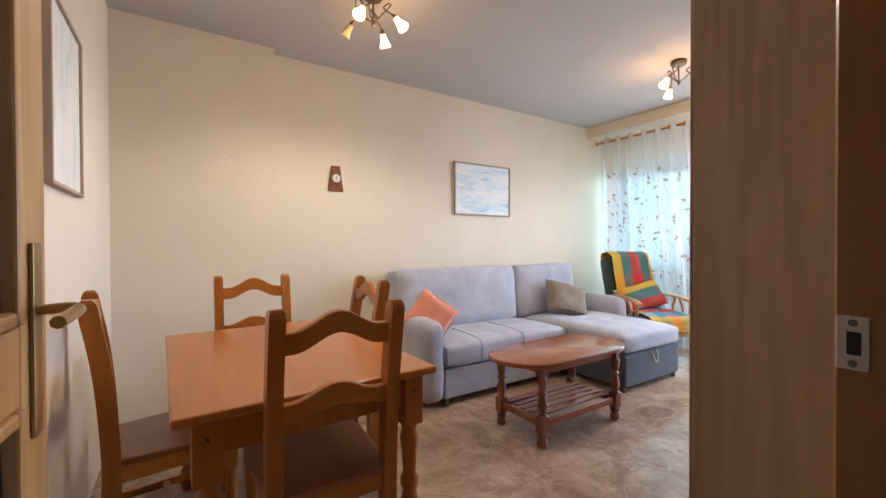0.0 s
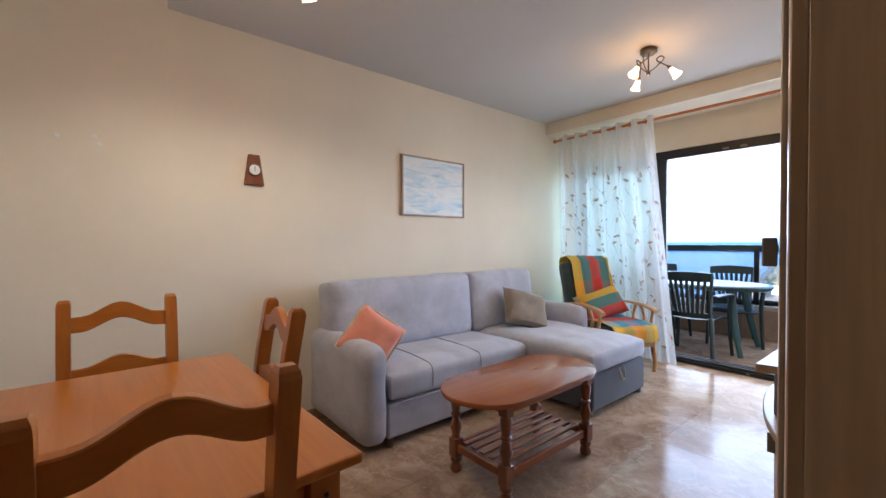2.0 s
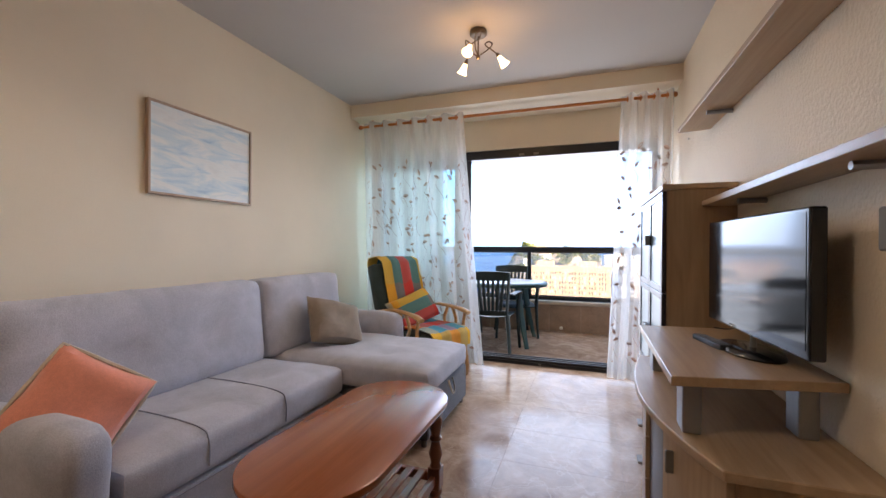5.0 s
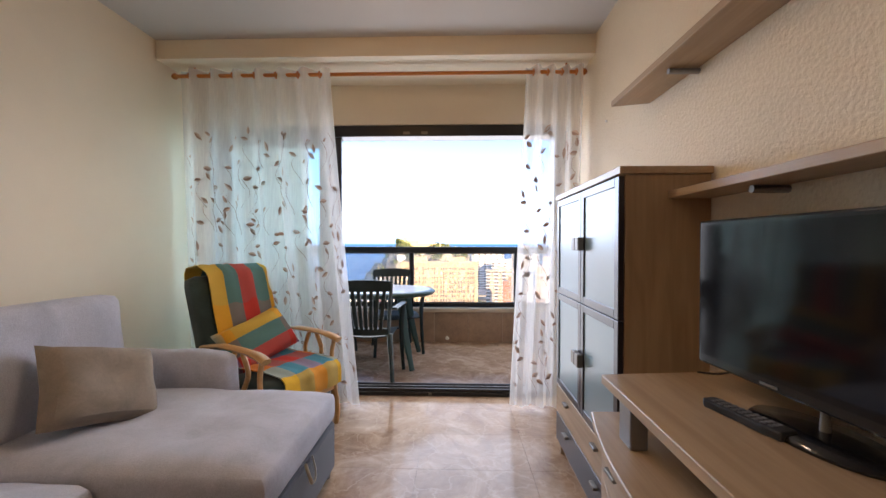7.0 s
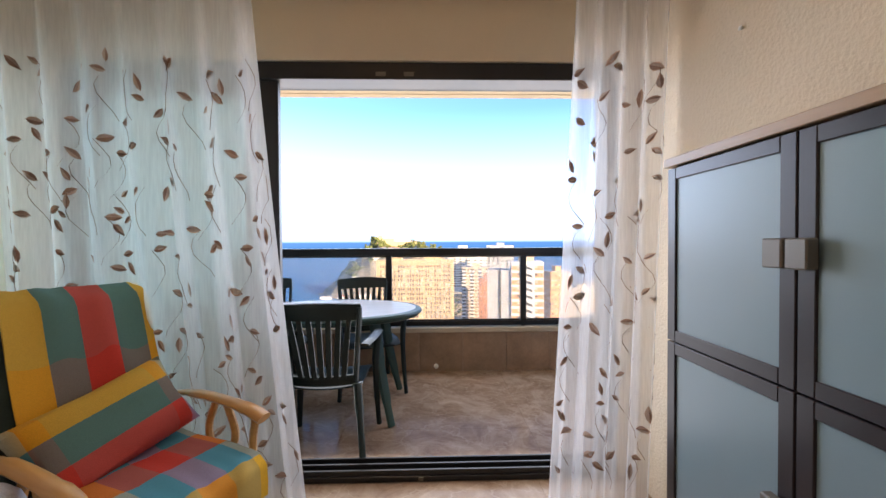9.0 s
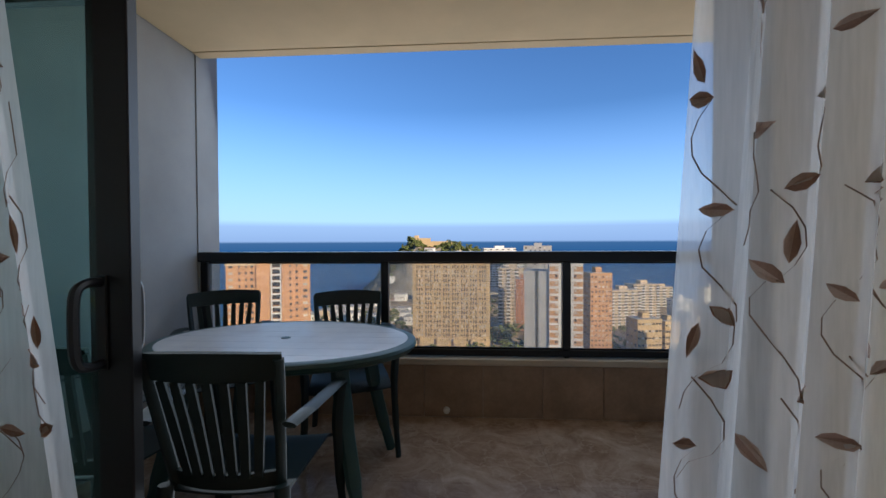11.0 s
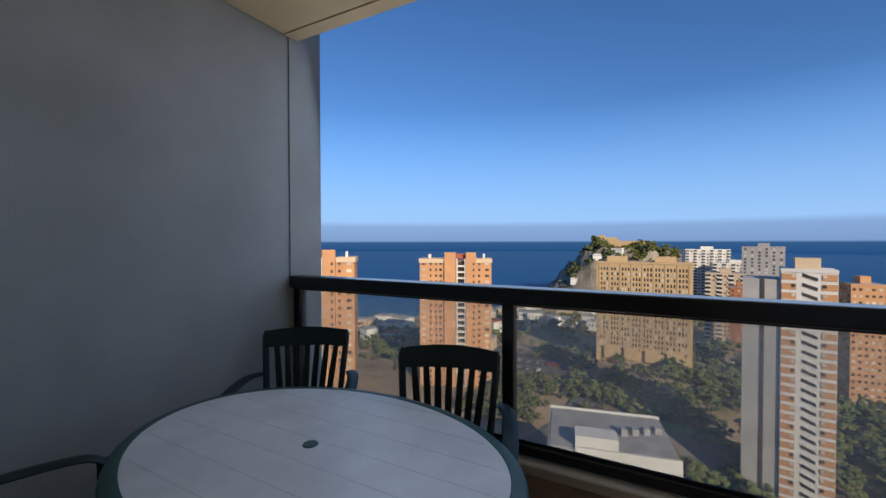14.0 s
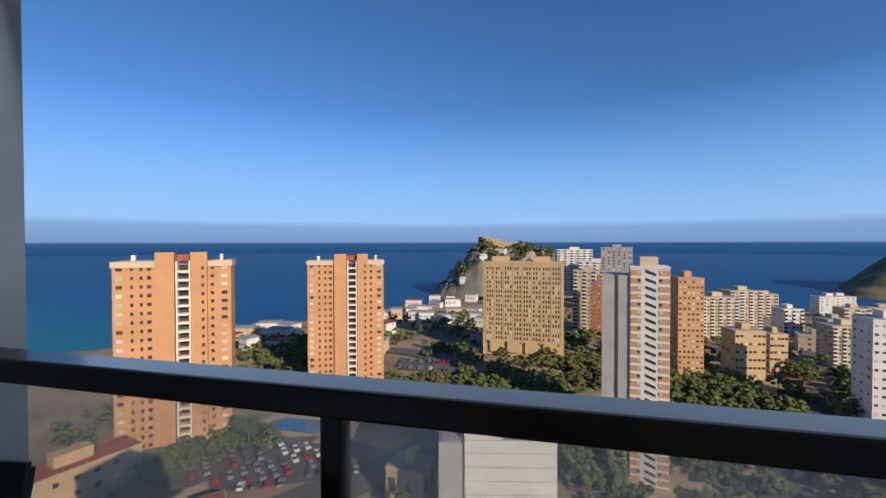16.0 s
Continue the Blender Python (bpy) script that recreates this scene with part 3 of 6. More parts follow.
# ---- balustrade ----
bal = thing("balustrade", "black metal balcony balustrade with dusty glass panes", "balustrade", kind="structure")
part("top_rail", box(-3.06, 1.5, 6.635, 6.735, 1.086, 1.158, 0.008, 2), M["rail"], bal)
part("bottom_rail", box(-3.06, 1.5, 6.665, 6.715, 0.420, 0.467, 0.005), M["rail"], bal)
posts = [-3.055, -1.72, -0.442, 0.836, 1.445]
for x in posts:
    part("post", box(x, x + 0.055, 6.662, 6.718, 0.467, 1.086, 0.004), M["rail"], bal)
    part("foot", box(x + 0.01, x + 0.045, 6.67, 6.71, 0.4121, 0.420), M["rail"], bal)
for a, b in zip(posts, posts[1:]):
    g = part("glass_pane", box(a + 0.055, b, 6.687, 6.693, 0.467, 1.086), M["rail_glass"], bal)
    g.visible_shadow = False
    for z0, z1 in ((0.467, 0.481), (1.072, 1.086)):
        part("bead", box(a + 0.055, b, 6.680, 6.686, z0, z1), M["rail"], bal)

# ---- dining corner ----
def turned_leg(h, r, block, base=0.0):
    """A square-topped leg with a turned shaft."""
    bm = lathe([(r * 0.62, base), (r * 0.86, base + 0.03), (r * 0.95, base + 0.07), (r * 0.62, base + 0.11), (r * 0.72, base + 0.18), (r * 1.0, base + 0.24), (r * 0.68, base + 0.29),
                (r * 0.95, base + 0.31), (r * 0.95, base + 0.33), (r * 0.66, base + 0.35), (r * 0.82, base + (h - block) * 0.82), (r * 1.0, h - block - 0.05), (r * 0.7, h - block - 0.02), (r * 0.9, h - block)], 16)
    return bm_box(bm, -r, r, -r, r, h - block, h, 0.003)


def wavy_rail(w, z0, high, arch, dip):
    """A back rail whose edges rise in a shallow bow."""
    n = 18
    top, low = [], []
    for i in range(n + 1):
        u = i / n * 2 - 1
        s = 0.5 + 0.5 * math.cos(math.pi * min(1.0, abs(u) * 1.25))
        top.append((u * w / 2, z0 + high + arch * s))
        low.append((u * w / 2, z0 + dip * s))
    return prism(low + top[::-1], 0.027, 0.003)


def dining_chair(m):
    c = thing("dining_chair", "honey-coloured pine dining chair with a wavy ladder back", "chair", "chairs round the dining table", m=m)
    for s in (-1, 1):
        line = [(s * 0.165, -0.185, 0.0), (s * 0.168, -0.175, 0.25), (s * 0.17, -0.172, 0.45), (s * 0.172, -0.19, 0.72), (s * 0.172, -0.226, 0.945)]
        bm = bmesh.new()
        rows = []
        pts = smooth_line(line, 4)
        for i, p in enumerate(pts):
            a, b = 0.025, 0.021
            rows.append([bm.verts.new(p + Vector((dx * b, dy * a, 0))) for dx, dy in ((-1, -1), (1, -1), (1, 1), (-1, 1))])
        rows.append([bm.verts.new(pts[-1] + Vector((dx * 0.0195, dy * 0.021, 0.014))) for dx, dy in ((-1, -1), (1, -1), (1, 1), (-1, 1))])
        cap = [bm.verts.new(pts[-1] + Vector((dx * 0.015, dy * 0.012, 0.024))) for dx, dy in ((-1, -1), (1, -1), (1, 1), (-1, 1))]
        rows.append(cap)
        for a, b in zip(rows, rows[1:]):
            for k in range(4):
                bm.faces.new((a[k], a[(k + 1) % 4], b[(k + 1) % 4], b[k]))
        bm.faces.new(rows[0])
        bm.faces.new(cap)
        part("back_post", bm, M["honey_z"], c)
        leg = turned_leg(0.425, 0.02, 0.11)
        part("front_leg", leg, M["honey_z"], c, smooth=True).matrix_basis = pose(s * 0.175, 0.17, 0)
        part("side_apron", box(s * 0.172 - 0.009, s * 0.172 + 0.009, -0.155, 0.15, 0.375, 0.425, 0.002), M["honey"], c)
        part("side_stretcher", box(s * 0.170 - 0.009, s * 0.170 + 0.009, -0.16, 0.155, 0.15, 0.18, 0.003), M["honey"], c)
    part("top_rail", wavy_rail(0.315, 0.846, 0.06, 0.05, 0.046), M["honey"], c).matrix_basis = pose(0, -0.131, 0, 5)
    part("middle_rail", wavy_rail(0.315, 0.655, 0.05, 0.038, 0.02), M["honey"], c).matrix_basis = pose(0, -0.150, 0, 3)
    part("front_apron", box(-0.155, 0.155, 0.162, 0.18, 0.375, 0.425, 0.002), M["honey"], c)
    part("back_apron", box(-0.148, 0.148, -0.185, -0.165, 0.375, 0.425, 0.002), M["honey"], c)
    part("stretcher", box(-0.16, 0.16, -0.01, 0.012, 0.152, 0.178, 0.003), M["honey"], c)
    part("seat", plate([(-0.165, -0.19), (0.165, -0.19), (0.205, 0.12), (0.195, 0.19), (0.15, 0.205), (-0.15, 0.205), (-0.195, 0.19), (-0.205, 0.12)], 0.426, 0.448, 0.005, 2), M["seat_wood"], c, "brown wooden seat")
    return c


chair = dining_chair(pose(-1.295, 0.578, 0, 0, 0, 91))
copy_thing(chair, pose(-2.235, 0.545, 0, 0, 0, -90))
copy_thing(chair, pose(-1.885, 0.785, 0, 0, 0, 177))
copy_thing(chair, pose(-1.79, 0.165, 0, 0, 0, 7))

dt = thing("dining_table", "honey-coloured pine dining table with turned legs", "table", m=pose(-1.69, 0.545, 0, 0, 0, 2.0))
part("tabletop", box(-0.562, 0.562, -0.385, 0.385, 0.69, 0.716, 0.007, 2), M["honey"], dt, "glossy honey pine top")
for a in (-1, 1):
    part("long_apron", box(-0.47, 0.47, a * 0.30 - 0.011, a * 0.30 + 0.011, 0.585, 0.69, 0.002), M["honey"], dt)
    part("short_apron", box(a * 0.50 - 0.011, a * 0.50 + 0.011, -0.27, 0.27, 0.585, 0.69, 0.002), M["honey"], dt)
    for b in (-1, 1):
        leg = part("leg", turned_leg(0.69, 0.035, 0.17), M["honey_z"], dt, smooth=True)
        leg.matrix_basis = pose(a * 0.505, b * 0.305, 0)
        part("peg", lathe([(0.006, 0), (0.005, 0.003)], 8), M["dark_frame"], leg).matrix_basis = pose(a * 0.0348, 0, 0.64, 0, a * 90)

# hall door, swung open into the room
door = thing("door_2", "orange wooden hall door with tall glass panes, standing open", "door", kind="structure", m=pose(-0.115, -0.062, 0, 0, 0, 175.6))
for x0, x1 in ((0.0, 0.10), (0.67, 0.77)):
    part("stile", box(x0, x1, -0.02, 0.02, 0.01, 2.03, 0.003), M["door_wood"], door)
part("mullion", box(0.355, 0.415, -0.02, 0.02, 0.25, 1.90, 0.003), M["door_wood"], door)
for z0, z1 in ((0.01, 0.25), (0.90, 1.02), (1.90, 2.03)):
    part("rail", box(0.10, 0.67, -0.02, 0.02, z0, z1, 0.003), M["door_wood"], door)
frost = thin_glass("rippled_door_glass", (0.55, 0.66, 0.66), haze=0.45, rough=0.12)
for x0, x1 in ((0.10, 0.355), (0.415, 0.67)):
    for z0, z1 in ((0.25, 0.90), (1.02, 1.90)):
        p = part("pane", box(x0, x1, -0.003, 0.003, z0, z1), frost, door, "rippled frosted glass pane")
        for y in (-0.016, 0.016):
            for a, b, c, d in ((x0, x0 + 0.022, z0, z1), (x1 - 0.022, x1, z0, z1), (x0 + 0.022, x1 - 0.022, z0, z0 + 0.022), (x0 + 0.022, x1 - 0.022, z1 - 0.022, z1)):
                part("bead", box(a, b, y - 0.011, y + 0.011, c, d, 0.005, 2), M["door_wood"], p)
for s in (-1, 1):
    hp = part("handle_plate", box(0.70, 0.735, s * 0.0235 - 0.003, s * 0.0235 + 0.003, 0.84, 1.14, 0.0025, 2), M["brass"], door, "aged brass handle plate")
    line = [(0.718, s * 0.026, 1.035), (0.718, s * 0.062, 1.037), (0.71, s * 0.076, 1.035), (0.68, s * 0.079, 1.033), (0.61, s * 0.078, 1.029)]
    part("lever", tube(smooth_line(line, 4), [0.008] * 9 + [0.0095] * 8, 8), M["brass"], hp, smooth=True)

# things on the walls
def framed(name, label, m, w, h, art):
    p = thing(name, label, "picture", m=m)
    part("canvas", box(-w / 2 + 0.012, w / 2 - 0.012, 0.004, 0.016, -h / 2 + 0.012, h / 2 - 0.012), art, p)
    for a, b, c, d in ((-w / 2, -w / 2 + 0.013, -h / 2, h / 2), (w / 2 - 0.013, w / 2, -h / 2, h / 2), (-w / 2 + 0.013, w / 2 - 0.013, -h / 2, -h / 2 + 0.013), (-w / 2 + 0.013, w / 2 - 0.013, h / 2 - 0.013, h / 2)):
        part("frame_bar", box(a, b, 0.0, 0.026, c, d, 0.0015), M["pale_frame"], p)
    return p


framed("sea_picture", "pale blue seascape painting in a thin wooden frame on the wall", pose(-3.149, 2.742, 1.677, 0, 0, -90), 0.70, 0.51, M["sea_painting"])
framed("blue_picture", "tall pale blue painting in a thin wooden frame on the wall", pose(-1.895, -0.149, 1.64, 0, 0, 0), 0.47, 0.62, M["blue_painting"])
bar = thing("barometer", "small dark wooden wall barometer with a round dial", "barometer", m=pose(-3.149, 1.245, 1.665, 0, 0, -90))
part("board", prism([(-0.062, -0.10), (0.062, -0.10), (0.034, 0.10), (-0.034, 0.10)], 0.02, 0.003), M["red_wood_z"], bar).matrix_basis = pose(0, 0.011, 0)
dial = part("dial", lathe([(0.036, 0), (0.032, 0.012), (0.029, 0.0125), (0.0, 0.0125)], 24), M["white_plastic"], bar, "pale round dial", True)
dial.matrix_basis = pose(0, 0.0215, 0.0, -90)
part("bezel", lathe([(0.037, 0), (0.040, 0.004), (0.037, 0.011), (0.033, 0.010)], 24), M["bronze"], dial, smooth=True)
part("needle", box(-0.002, 0.002, -0.022, 0.010, 0.0127, 0.0137), M["matt_black"], dial)
for y, z in ((0.32, 1.72), (0.46, 1.735), (0.48, 1.70)):
    solid("filled_hole", lathe([(0.012, 0), (0.010, 0.002), (0.0, 0.0022)], 14), M["white_plastic"], "patch of white filler over an old screw hole in the wall", "filler", "filler patches", m=pose(-3.0545, y, z, 0, 90, 0))


# ---- ceiling lamps ----
def ceiling_lamp(m, lit, label):
    c = thing("ceiling_lamp", label, "ceiling lamp", "ceiling lamps", m=m)
    part("canopy", lathe([(0.052, 0), (0.055, -0.006), (0.055, -0.028), (0.046, -0.036), (0.0, -0.037)], 24), M["bronze"], c, "brown bronze canopy", True)
    part("stem", tube([(0, 0, -0.035), (0, 0, -0.17)], 0.005, 8), M["bronze"], c)
    part("knob", lathe([(0.0, -0.19), (0.013, -0.18), (0.013, -0.168), (0.006, -0.16)], 12), M["bronze"], c, smooth=True)
    for i, on in enumerate(lit):
        a = 2 * math.pi * i / len(lit) + 0.4
        d, e = Vector((math.cos(a), math.sin(a), 0)), Vector((-math.sin(a), math.cos(a), 0))
        pts = [Vector((0, 0, -0.165)), d * 0.05 + Vector((0, 0, -0.13)), d * 0.095 + e * 0.02 + Vector((0, 0, -0.075)), d * 0.075 + e * 0.045 + Vector((0, 0, -0.045)), d * 0.05 + e * 0.03 + Vector((0, 0, -0.075)), d * 0.10 + e * 0.005 + Vector((0, 0, -0.125)), d * 0.128 + Vector((0, 0, -0.15))]
        arm = part("arm", tube(smooth_line(pts, 5), 0.0042, 7), M["bronze"], c, smooth=True)
        tip = d * 0.128 + Vector((0, 0, -0.15))
        tilt = (d * 0.75 + Vector((0, 0, -1))).normalized().to_track_quat("Z", "Y").to_matrix().to_4x4()
        part("holder", lathe([(0.008, -0.012), (0.013, 0.0), (0.014, 0.014), (0.010, 0.018)], 12), M["bronze"], arm, smooth=True).matrix_basis = Matrix.Translation(tip) @ tilt
        sh = bmesh.new()
        lathe([(0.014, 0.014), (0.017, 0.03), (0.022, 0.055), (0.030, 0.075), (0.034, 0.085), (0.031, 0.084), (0.020, 0.056), (0.013, 0.016)], 16, sh)
        part("shade", sh, M["shade_lit"] if on else M["shade_unlit"], arm, "lit alabaster glass tulip shade" if on else "unlit alabaster glass tulip shade", True).matrix_basis = Matrix.Translation(tip) @ tilt
    return c


ceiling_lamp(pose(-1.60, 3.44, 2.545), (True, True, True), "bronze ceiling lamp with three lit glass tulip shades")
ceiling_lamp(pose(-2.08, 1.12, 2.545, 0, 0, 20), (True, True, False, True), "bronze ceiling lamp with four glass tulip shades, one unlit")
# ---- sofa ----
def cushion_block(x0, x1, y0, y1, z0, z1, r, puff=0.02, n=(10, 10), tufts=(), seed=0, side=2):
    """An upholstered block with rounded edges, a swollen face and buttoned dents. side: the axis of the swollen face."""
    bm = bm_box(bmesh.new(), x0, x1, y0, y1, z0, z1, 0)
    bmesh.ops.subdivide_edges(bm, edges=bm.edges[:], cuts=11, use_grid_fill=True)
    lo, hi = Vector((x0, y0, z0)), Vector((x1, y1, z1))
    mid, half = (lo + hi) / 2, (hi - lo) / 2
    for v in bm.verts:
        p = v.co - mid
        q = Vector([math.copysign(max(0.0, abs(p[k]) - (half[k] - r)), p[k]) for k in range(3)])
        if q.length > 0:
            base = Vector([max(-(half[k] - r), min(half[k] - r, p[k])) for k in range(3)])
            if sum(abs(a) > 1e-6 for a in q) > 1:
                p = base + q.normalized() * r
        u = [p[k] / half[k] for k in range(3)]
        o = [k for k in range(3) if k != side]
        if u[side] > 0.5:
            bulge = puff * (1 - u[o[0]] ** 4) * (1 - u[o[1]] ** 4)
            for ta, tb, deep in tufts:
                d2 = (u[o[0]] - ta) ** 2 * half[o[0]] ** 2 + (u[o[1]] - tb) ** 2 * half[o[1]] ** 2
                bulge -= deep * math.exp(-d2 / 0.006)
            p[side] += bulge
        w = noise.noise(Vector((v.co.x * 5, v.co.y * 5, v.co.z * 5 + seed))) + 0.6 * noise.noise(Vector((v.co.x * 13, v.co.y * 13, v.co.z * 13 + seed)))
        p += Vector((w, w, w)) * 0.0055
        v.co = mid + p
    return bm


GF = M["grey_fabric"]
sofa = thing("corner_sofa", "light grey fabric corner sofa with a chaise and tufted cushions", "sofa")
part("arm", cushion_block(-3.08, -2.27, 1.57, 1.735, 0.04, 0.60, 0.07, 0.012, side=2, seed=3), GF, sofa, smooth=True)
part("arm", cushion_block(-3.08, -2.34, 3.79, 3.96, 0.04, 0.60, 0.07, 0.012, side=2, seed=4), GF, sofa, smooth=True)
part("base", box(-3.05, -2.31, 1.74, 3.0, 0.05, 0.255, 0.015, 2), GF, sofa)
part("seat_cushion", cushion_block(-2.98, -2.285, 1.742, 2.985, 0.262, 0.43, 0.045, 0.022, tufts=((0.1, -0.35, 0.034), (0.1, 0.35, 0.034)), seed=5), GF, sofa, "grey tufted seat cushion", True)
part("chaise_base", box(-3.05, -1.765, 3.005, 3.785, 0.04, 0.285, 0.02, 2), M["dark_fabric"], sofa, "dark grey ribbed storage base")
part("chaise_cushion", cushion_block(-2.98, -1.752, 2.992, 3.785, 0.29, 0.445, 0.05, 0.02, tufts=((0.35, -0.3, 0.034), (0.35, 0.35, 0.034), (-0.3, 0.0, 0.03)), seed=6), GF, sofa, "grey tufted chaise cushion", True)
for y0, y1, sd in ((1.625, 2.905, 7), (2.912, 3.745, 8)):
    b = part("back_cushion", cushion_block(-0.11, 0.11, y0, y1, -0.02, 0.50, 0.055, 0.028, tufts=((-0.35, 0.0, 0.034), (0.35, 0.0, 0.034)) if sd == 7 else ((0.0, 0.1, 0.03),), seed=sd, side=0), GF, sofa, "grey tufted back cushion", True)
    b.matrix_basis = pose(-2.90, 0, 0.435, 0, -7, 0)
part("back_frame", box(-3.09, -2.99, 1.72, 3.80, 0.05, 0.62, 0.02, 2), GF, sofa)
for y in (2.05, 2.47):
    part("seam", tube(smooth_line([(-2.95, y, 0.448), (-2.63, y + 0.01, 0.452), (-2.34, y, 0.442), (-2.287, y, 0.40), (-2.283, y, 0.30)], 5), 0.0035, 6), M["seam_thread"], sofa, smooth=True)
part("piping", tube(smooth_line([(-2.281, 1.80, 0.262), (-2.278, 2.36, 0.260), (-2.281, 2.93, 0.262)], 5), 0.005, 6), M["seam_thread"], sofa, smooth=True)
for x, y in ((-2.33, 1.765), (-2.33, 2.9), (-1.80, 3.04), (-1.80, 3.75), (-3.0, 1.80), (-3.0, 3.70)):
    part("foot", lathe([(0.016, 0.0), (0.018, 0.004), (0.018, 0.045), (0.022, 0.052)], 12), M["steel"], sofa, "small metal foot", True).matrix_basis = pose(x, y, 0)
loop = [(-1.762, 3.36, 0.285), (-1.745, 3.35, 0.25), (-1.735, 3.365, 0.205), (-1.735, 3.40, 0.20), (-1.742, 3.42, 0.235), (-1.76, 3.43, 0.284)]
part("pull_strap", tube(smooth_line(loop, 5), 0.008, 6, flat=0.4), M["piping"], sofa, "pale fabric pull strap", True)

co = solid("coral_cushion", pillow(0.32, 0.32, 0.15, seed=2), M["coral"], "coral cotton cushion with pale trim leaning on the sofa", "cushion", smooth=True, m=pose(-2.545, 1.765, 0.595, -20, 34, 50))
loop = []
for i in range(49):
    a = 2 * math.pi * i / 48
    c, q = math.cos(a), math.sin(a)
    k = 0.156 / max(abs(c), abs(q))
    loop.append((c * k, 0.006 * math.sin(9 * a), q * k))
part("trim", tube(loop, 0.0075, 6), M["piping"], co, "pale ruffled trim", True)
solid("taupe_cushion", pillow(0.44, 0.34, 0.15, seed=5), M["taupe"], "taupe velvet cushion leaning on the chaise back", "cushion", smooth=True, m=pose(-2.62, 3.36, 0.60, -32, 15, 70))

# ---- coffee table ----
ct = thing("coffee_table", "oval reddish wooden coffee table with a slatted shelf", "table", m=pose(-1.722, 2.228, 0))
out = []
R, L = 0.235, 0.275
for i in range(25):
    a = math.pi * i / 24
    out.append((R * math.cos(a), L + R * math.sin(a)))
for i in range(25):
    a = math.pi + math.pi * i / 24
    out.append((R * math.cos(a), -L + R * math.sin(a)))
part("tabletop", plate(out, 0.452, 0.478, 0.008, 2), M["red_wood"], ct, "oval polished reddish top", True)
for s in (-1, 1):
    part("apron", box(s * 0.165 - 0.01, s * 0.165 + 0.01, -0.30, 0.30, 0.405, 0.452, 0.002), M["red_wood"], ct)
    part("end_apron", box(-0.15, 0.15, s * 0.325 - 0.01, s * 0.325 + 0.01, 0.405, 0.452, 0.002), M["red_wood"], ct)
    part("shelf_rail", box(s * 0.172 - 0.012, s * 0.172 + 0.012, -0.30, 0.30, 0.11, 0.15, 0.003), M["red_wood"], ct)
    part("shelf_end", box(-0.15, 0.15, s * 0.333 - 0.012, s * 0.333 + 0.012, 0.11, 0.15, 0.003), M["red_wood"], ct)
    for k in (-1, 1):
        bm = lathe([(0.018, 0.0), (0.03, 0.012), (0.031, 0.03), (0.022, 0.05), (0.03, 0.062), (0.031, 0.075), (0.028, 0.082)], 14)
        bm_box(bm, -0.028, 0.028, -0.028, 0.028, 0.082, 0.18, 0.004)
        lathe([(0.026, 0.18), (0.02, 0.195), (0.031, 0.235), (0.022, 0.27), (0.018, 0.29), (0.027, 0.298), (0.027, 0.306), (0.019, 0.315), (0.026, 0.35), (0.029, 0.385), (0.022, 0.40)], 14, bm)
        bm_box(bm, -0.026, 0.026, -0.026, 0.026, 0.40, 0.452, 0.003)
        part("leg", bm, M["red_wood_z"], ct, smooth=True).matrix_basis = pose(s * 0.172, k * 0.333, 0)
for i in range(5):
    x = -0.118 + i * 0.059
    part("slat", box(x - 0.017, x + 0.017, -0.32, 0.32, 0.151, 0.163, 0.003), M["red_wood"], ct)

# ---- armchair ----
ac = thing("armchair", "beech-framed armchair with dark green upholstery", "armchair", m=pose(-2.285, 4.22, 0, 0, 0, -114))
for s in (-1, 1):
    x = s * 0.285
    part("front_leg", tube(smooth_line([(x, 0.25, 0.0), (x, 0.262, 0.10), (x, 0.235, 0.22), (x, 0.24, 0.33)], 4), [0.017] * 6 + [0.023] * 7, 8), M["beech_arm"], ac, smooth=True)
    part("back_leg", tube(smooth_line([(x, -0.30, 0.0), (x, -0.27, 0.16), (x, -0.25, 0.33)], 4), 0.02, 8), M["beech_arm"], ac, smooth=True)
    part("side_rail", box(x - 0.016, x + 0.016, -0.27, 0.255, 0.24, 0.31, 0.006), M["beech_arm"], ac)
    arm = part("armrest", tube(smooth_line([(x, -0.27, 0.575), (x, -0.12, 0.60), (x, 0.06, 0.598), (x, 0.20, 0.58), (x + s * 0.004, 0.27, 0.555)], 5), [0.022] * 6 + [0.029] * 8 + [0.034] * 7, 10, flat=0.55), M["beech_arm"], ac, "golden beech armrest", True)
    for pts in ([(x, 0.24, 0.31), (x, 0.215, 0.44), (x, 0.235, 0.565)], [(x, 0.05, 0.31), (x, 0.10, 0.40), (x, 0.125, 0.48), (x, 0.08, 0.585)], [(x, 0.05, 0.31), (x, 0.00, 0.40), (x, -0.02, 0.48), (x, 0.02, 0.588)], [(x, -0.26, 0.31), (x, -0.265, 0.57)]):
        part("spindle", tube(smooth_line(pts, 4), 0.0145, 8), M["beech_arm"], ac, smooth=True)
part("seat_block", cushion_block(-0.265, 0.265, -0.27, 0.28, 0.26, 0.405, 0.04, 0.02, seed=11), M["armchair_green"], ac, smooth=True)
bk = part("back_block", cushion_block(-0.265, 0.265, -0.06, 0.06, 0.0, 0.66, 0.04, 0.02, seed=12, side=1), M["armchair_green"], ac, smooth=True)
bk.matrix_basis = pose(0, -0.265, 0.345, 17)
part("front_rail", box(-0.27, 0.27, 0.225, 0.25, 0.23, 0.28, 0.005), M["beech_arm"], ac)


def with_uv(ob, fn):
    uv = ob.data.uv_layers.new(name="weave")
    for lp in ob.data.loops:
        uv.data[lp.index].uv = fn(ob.data.vertices[lp.vertex_index].co)
    return ob


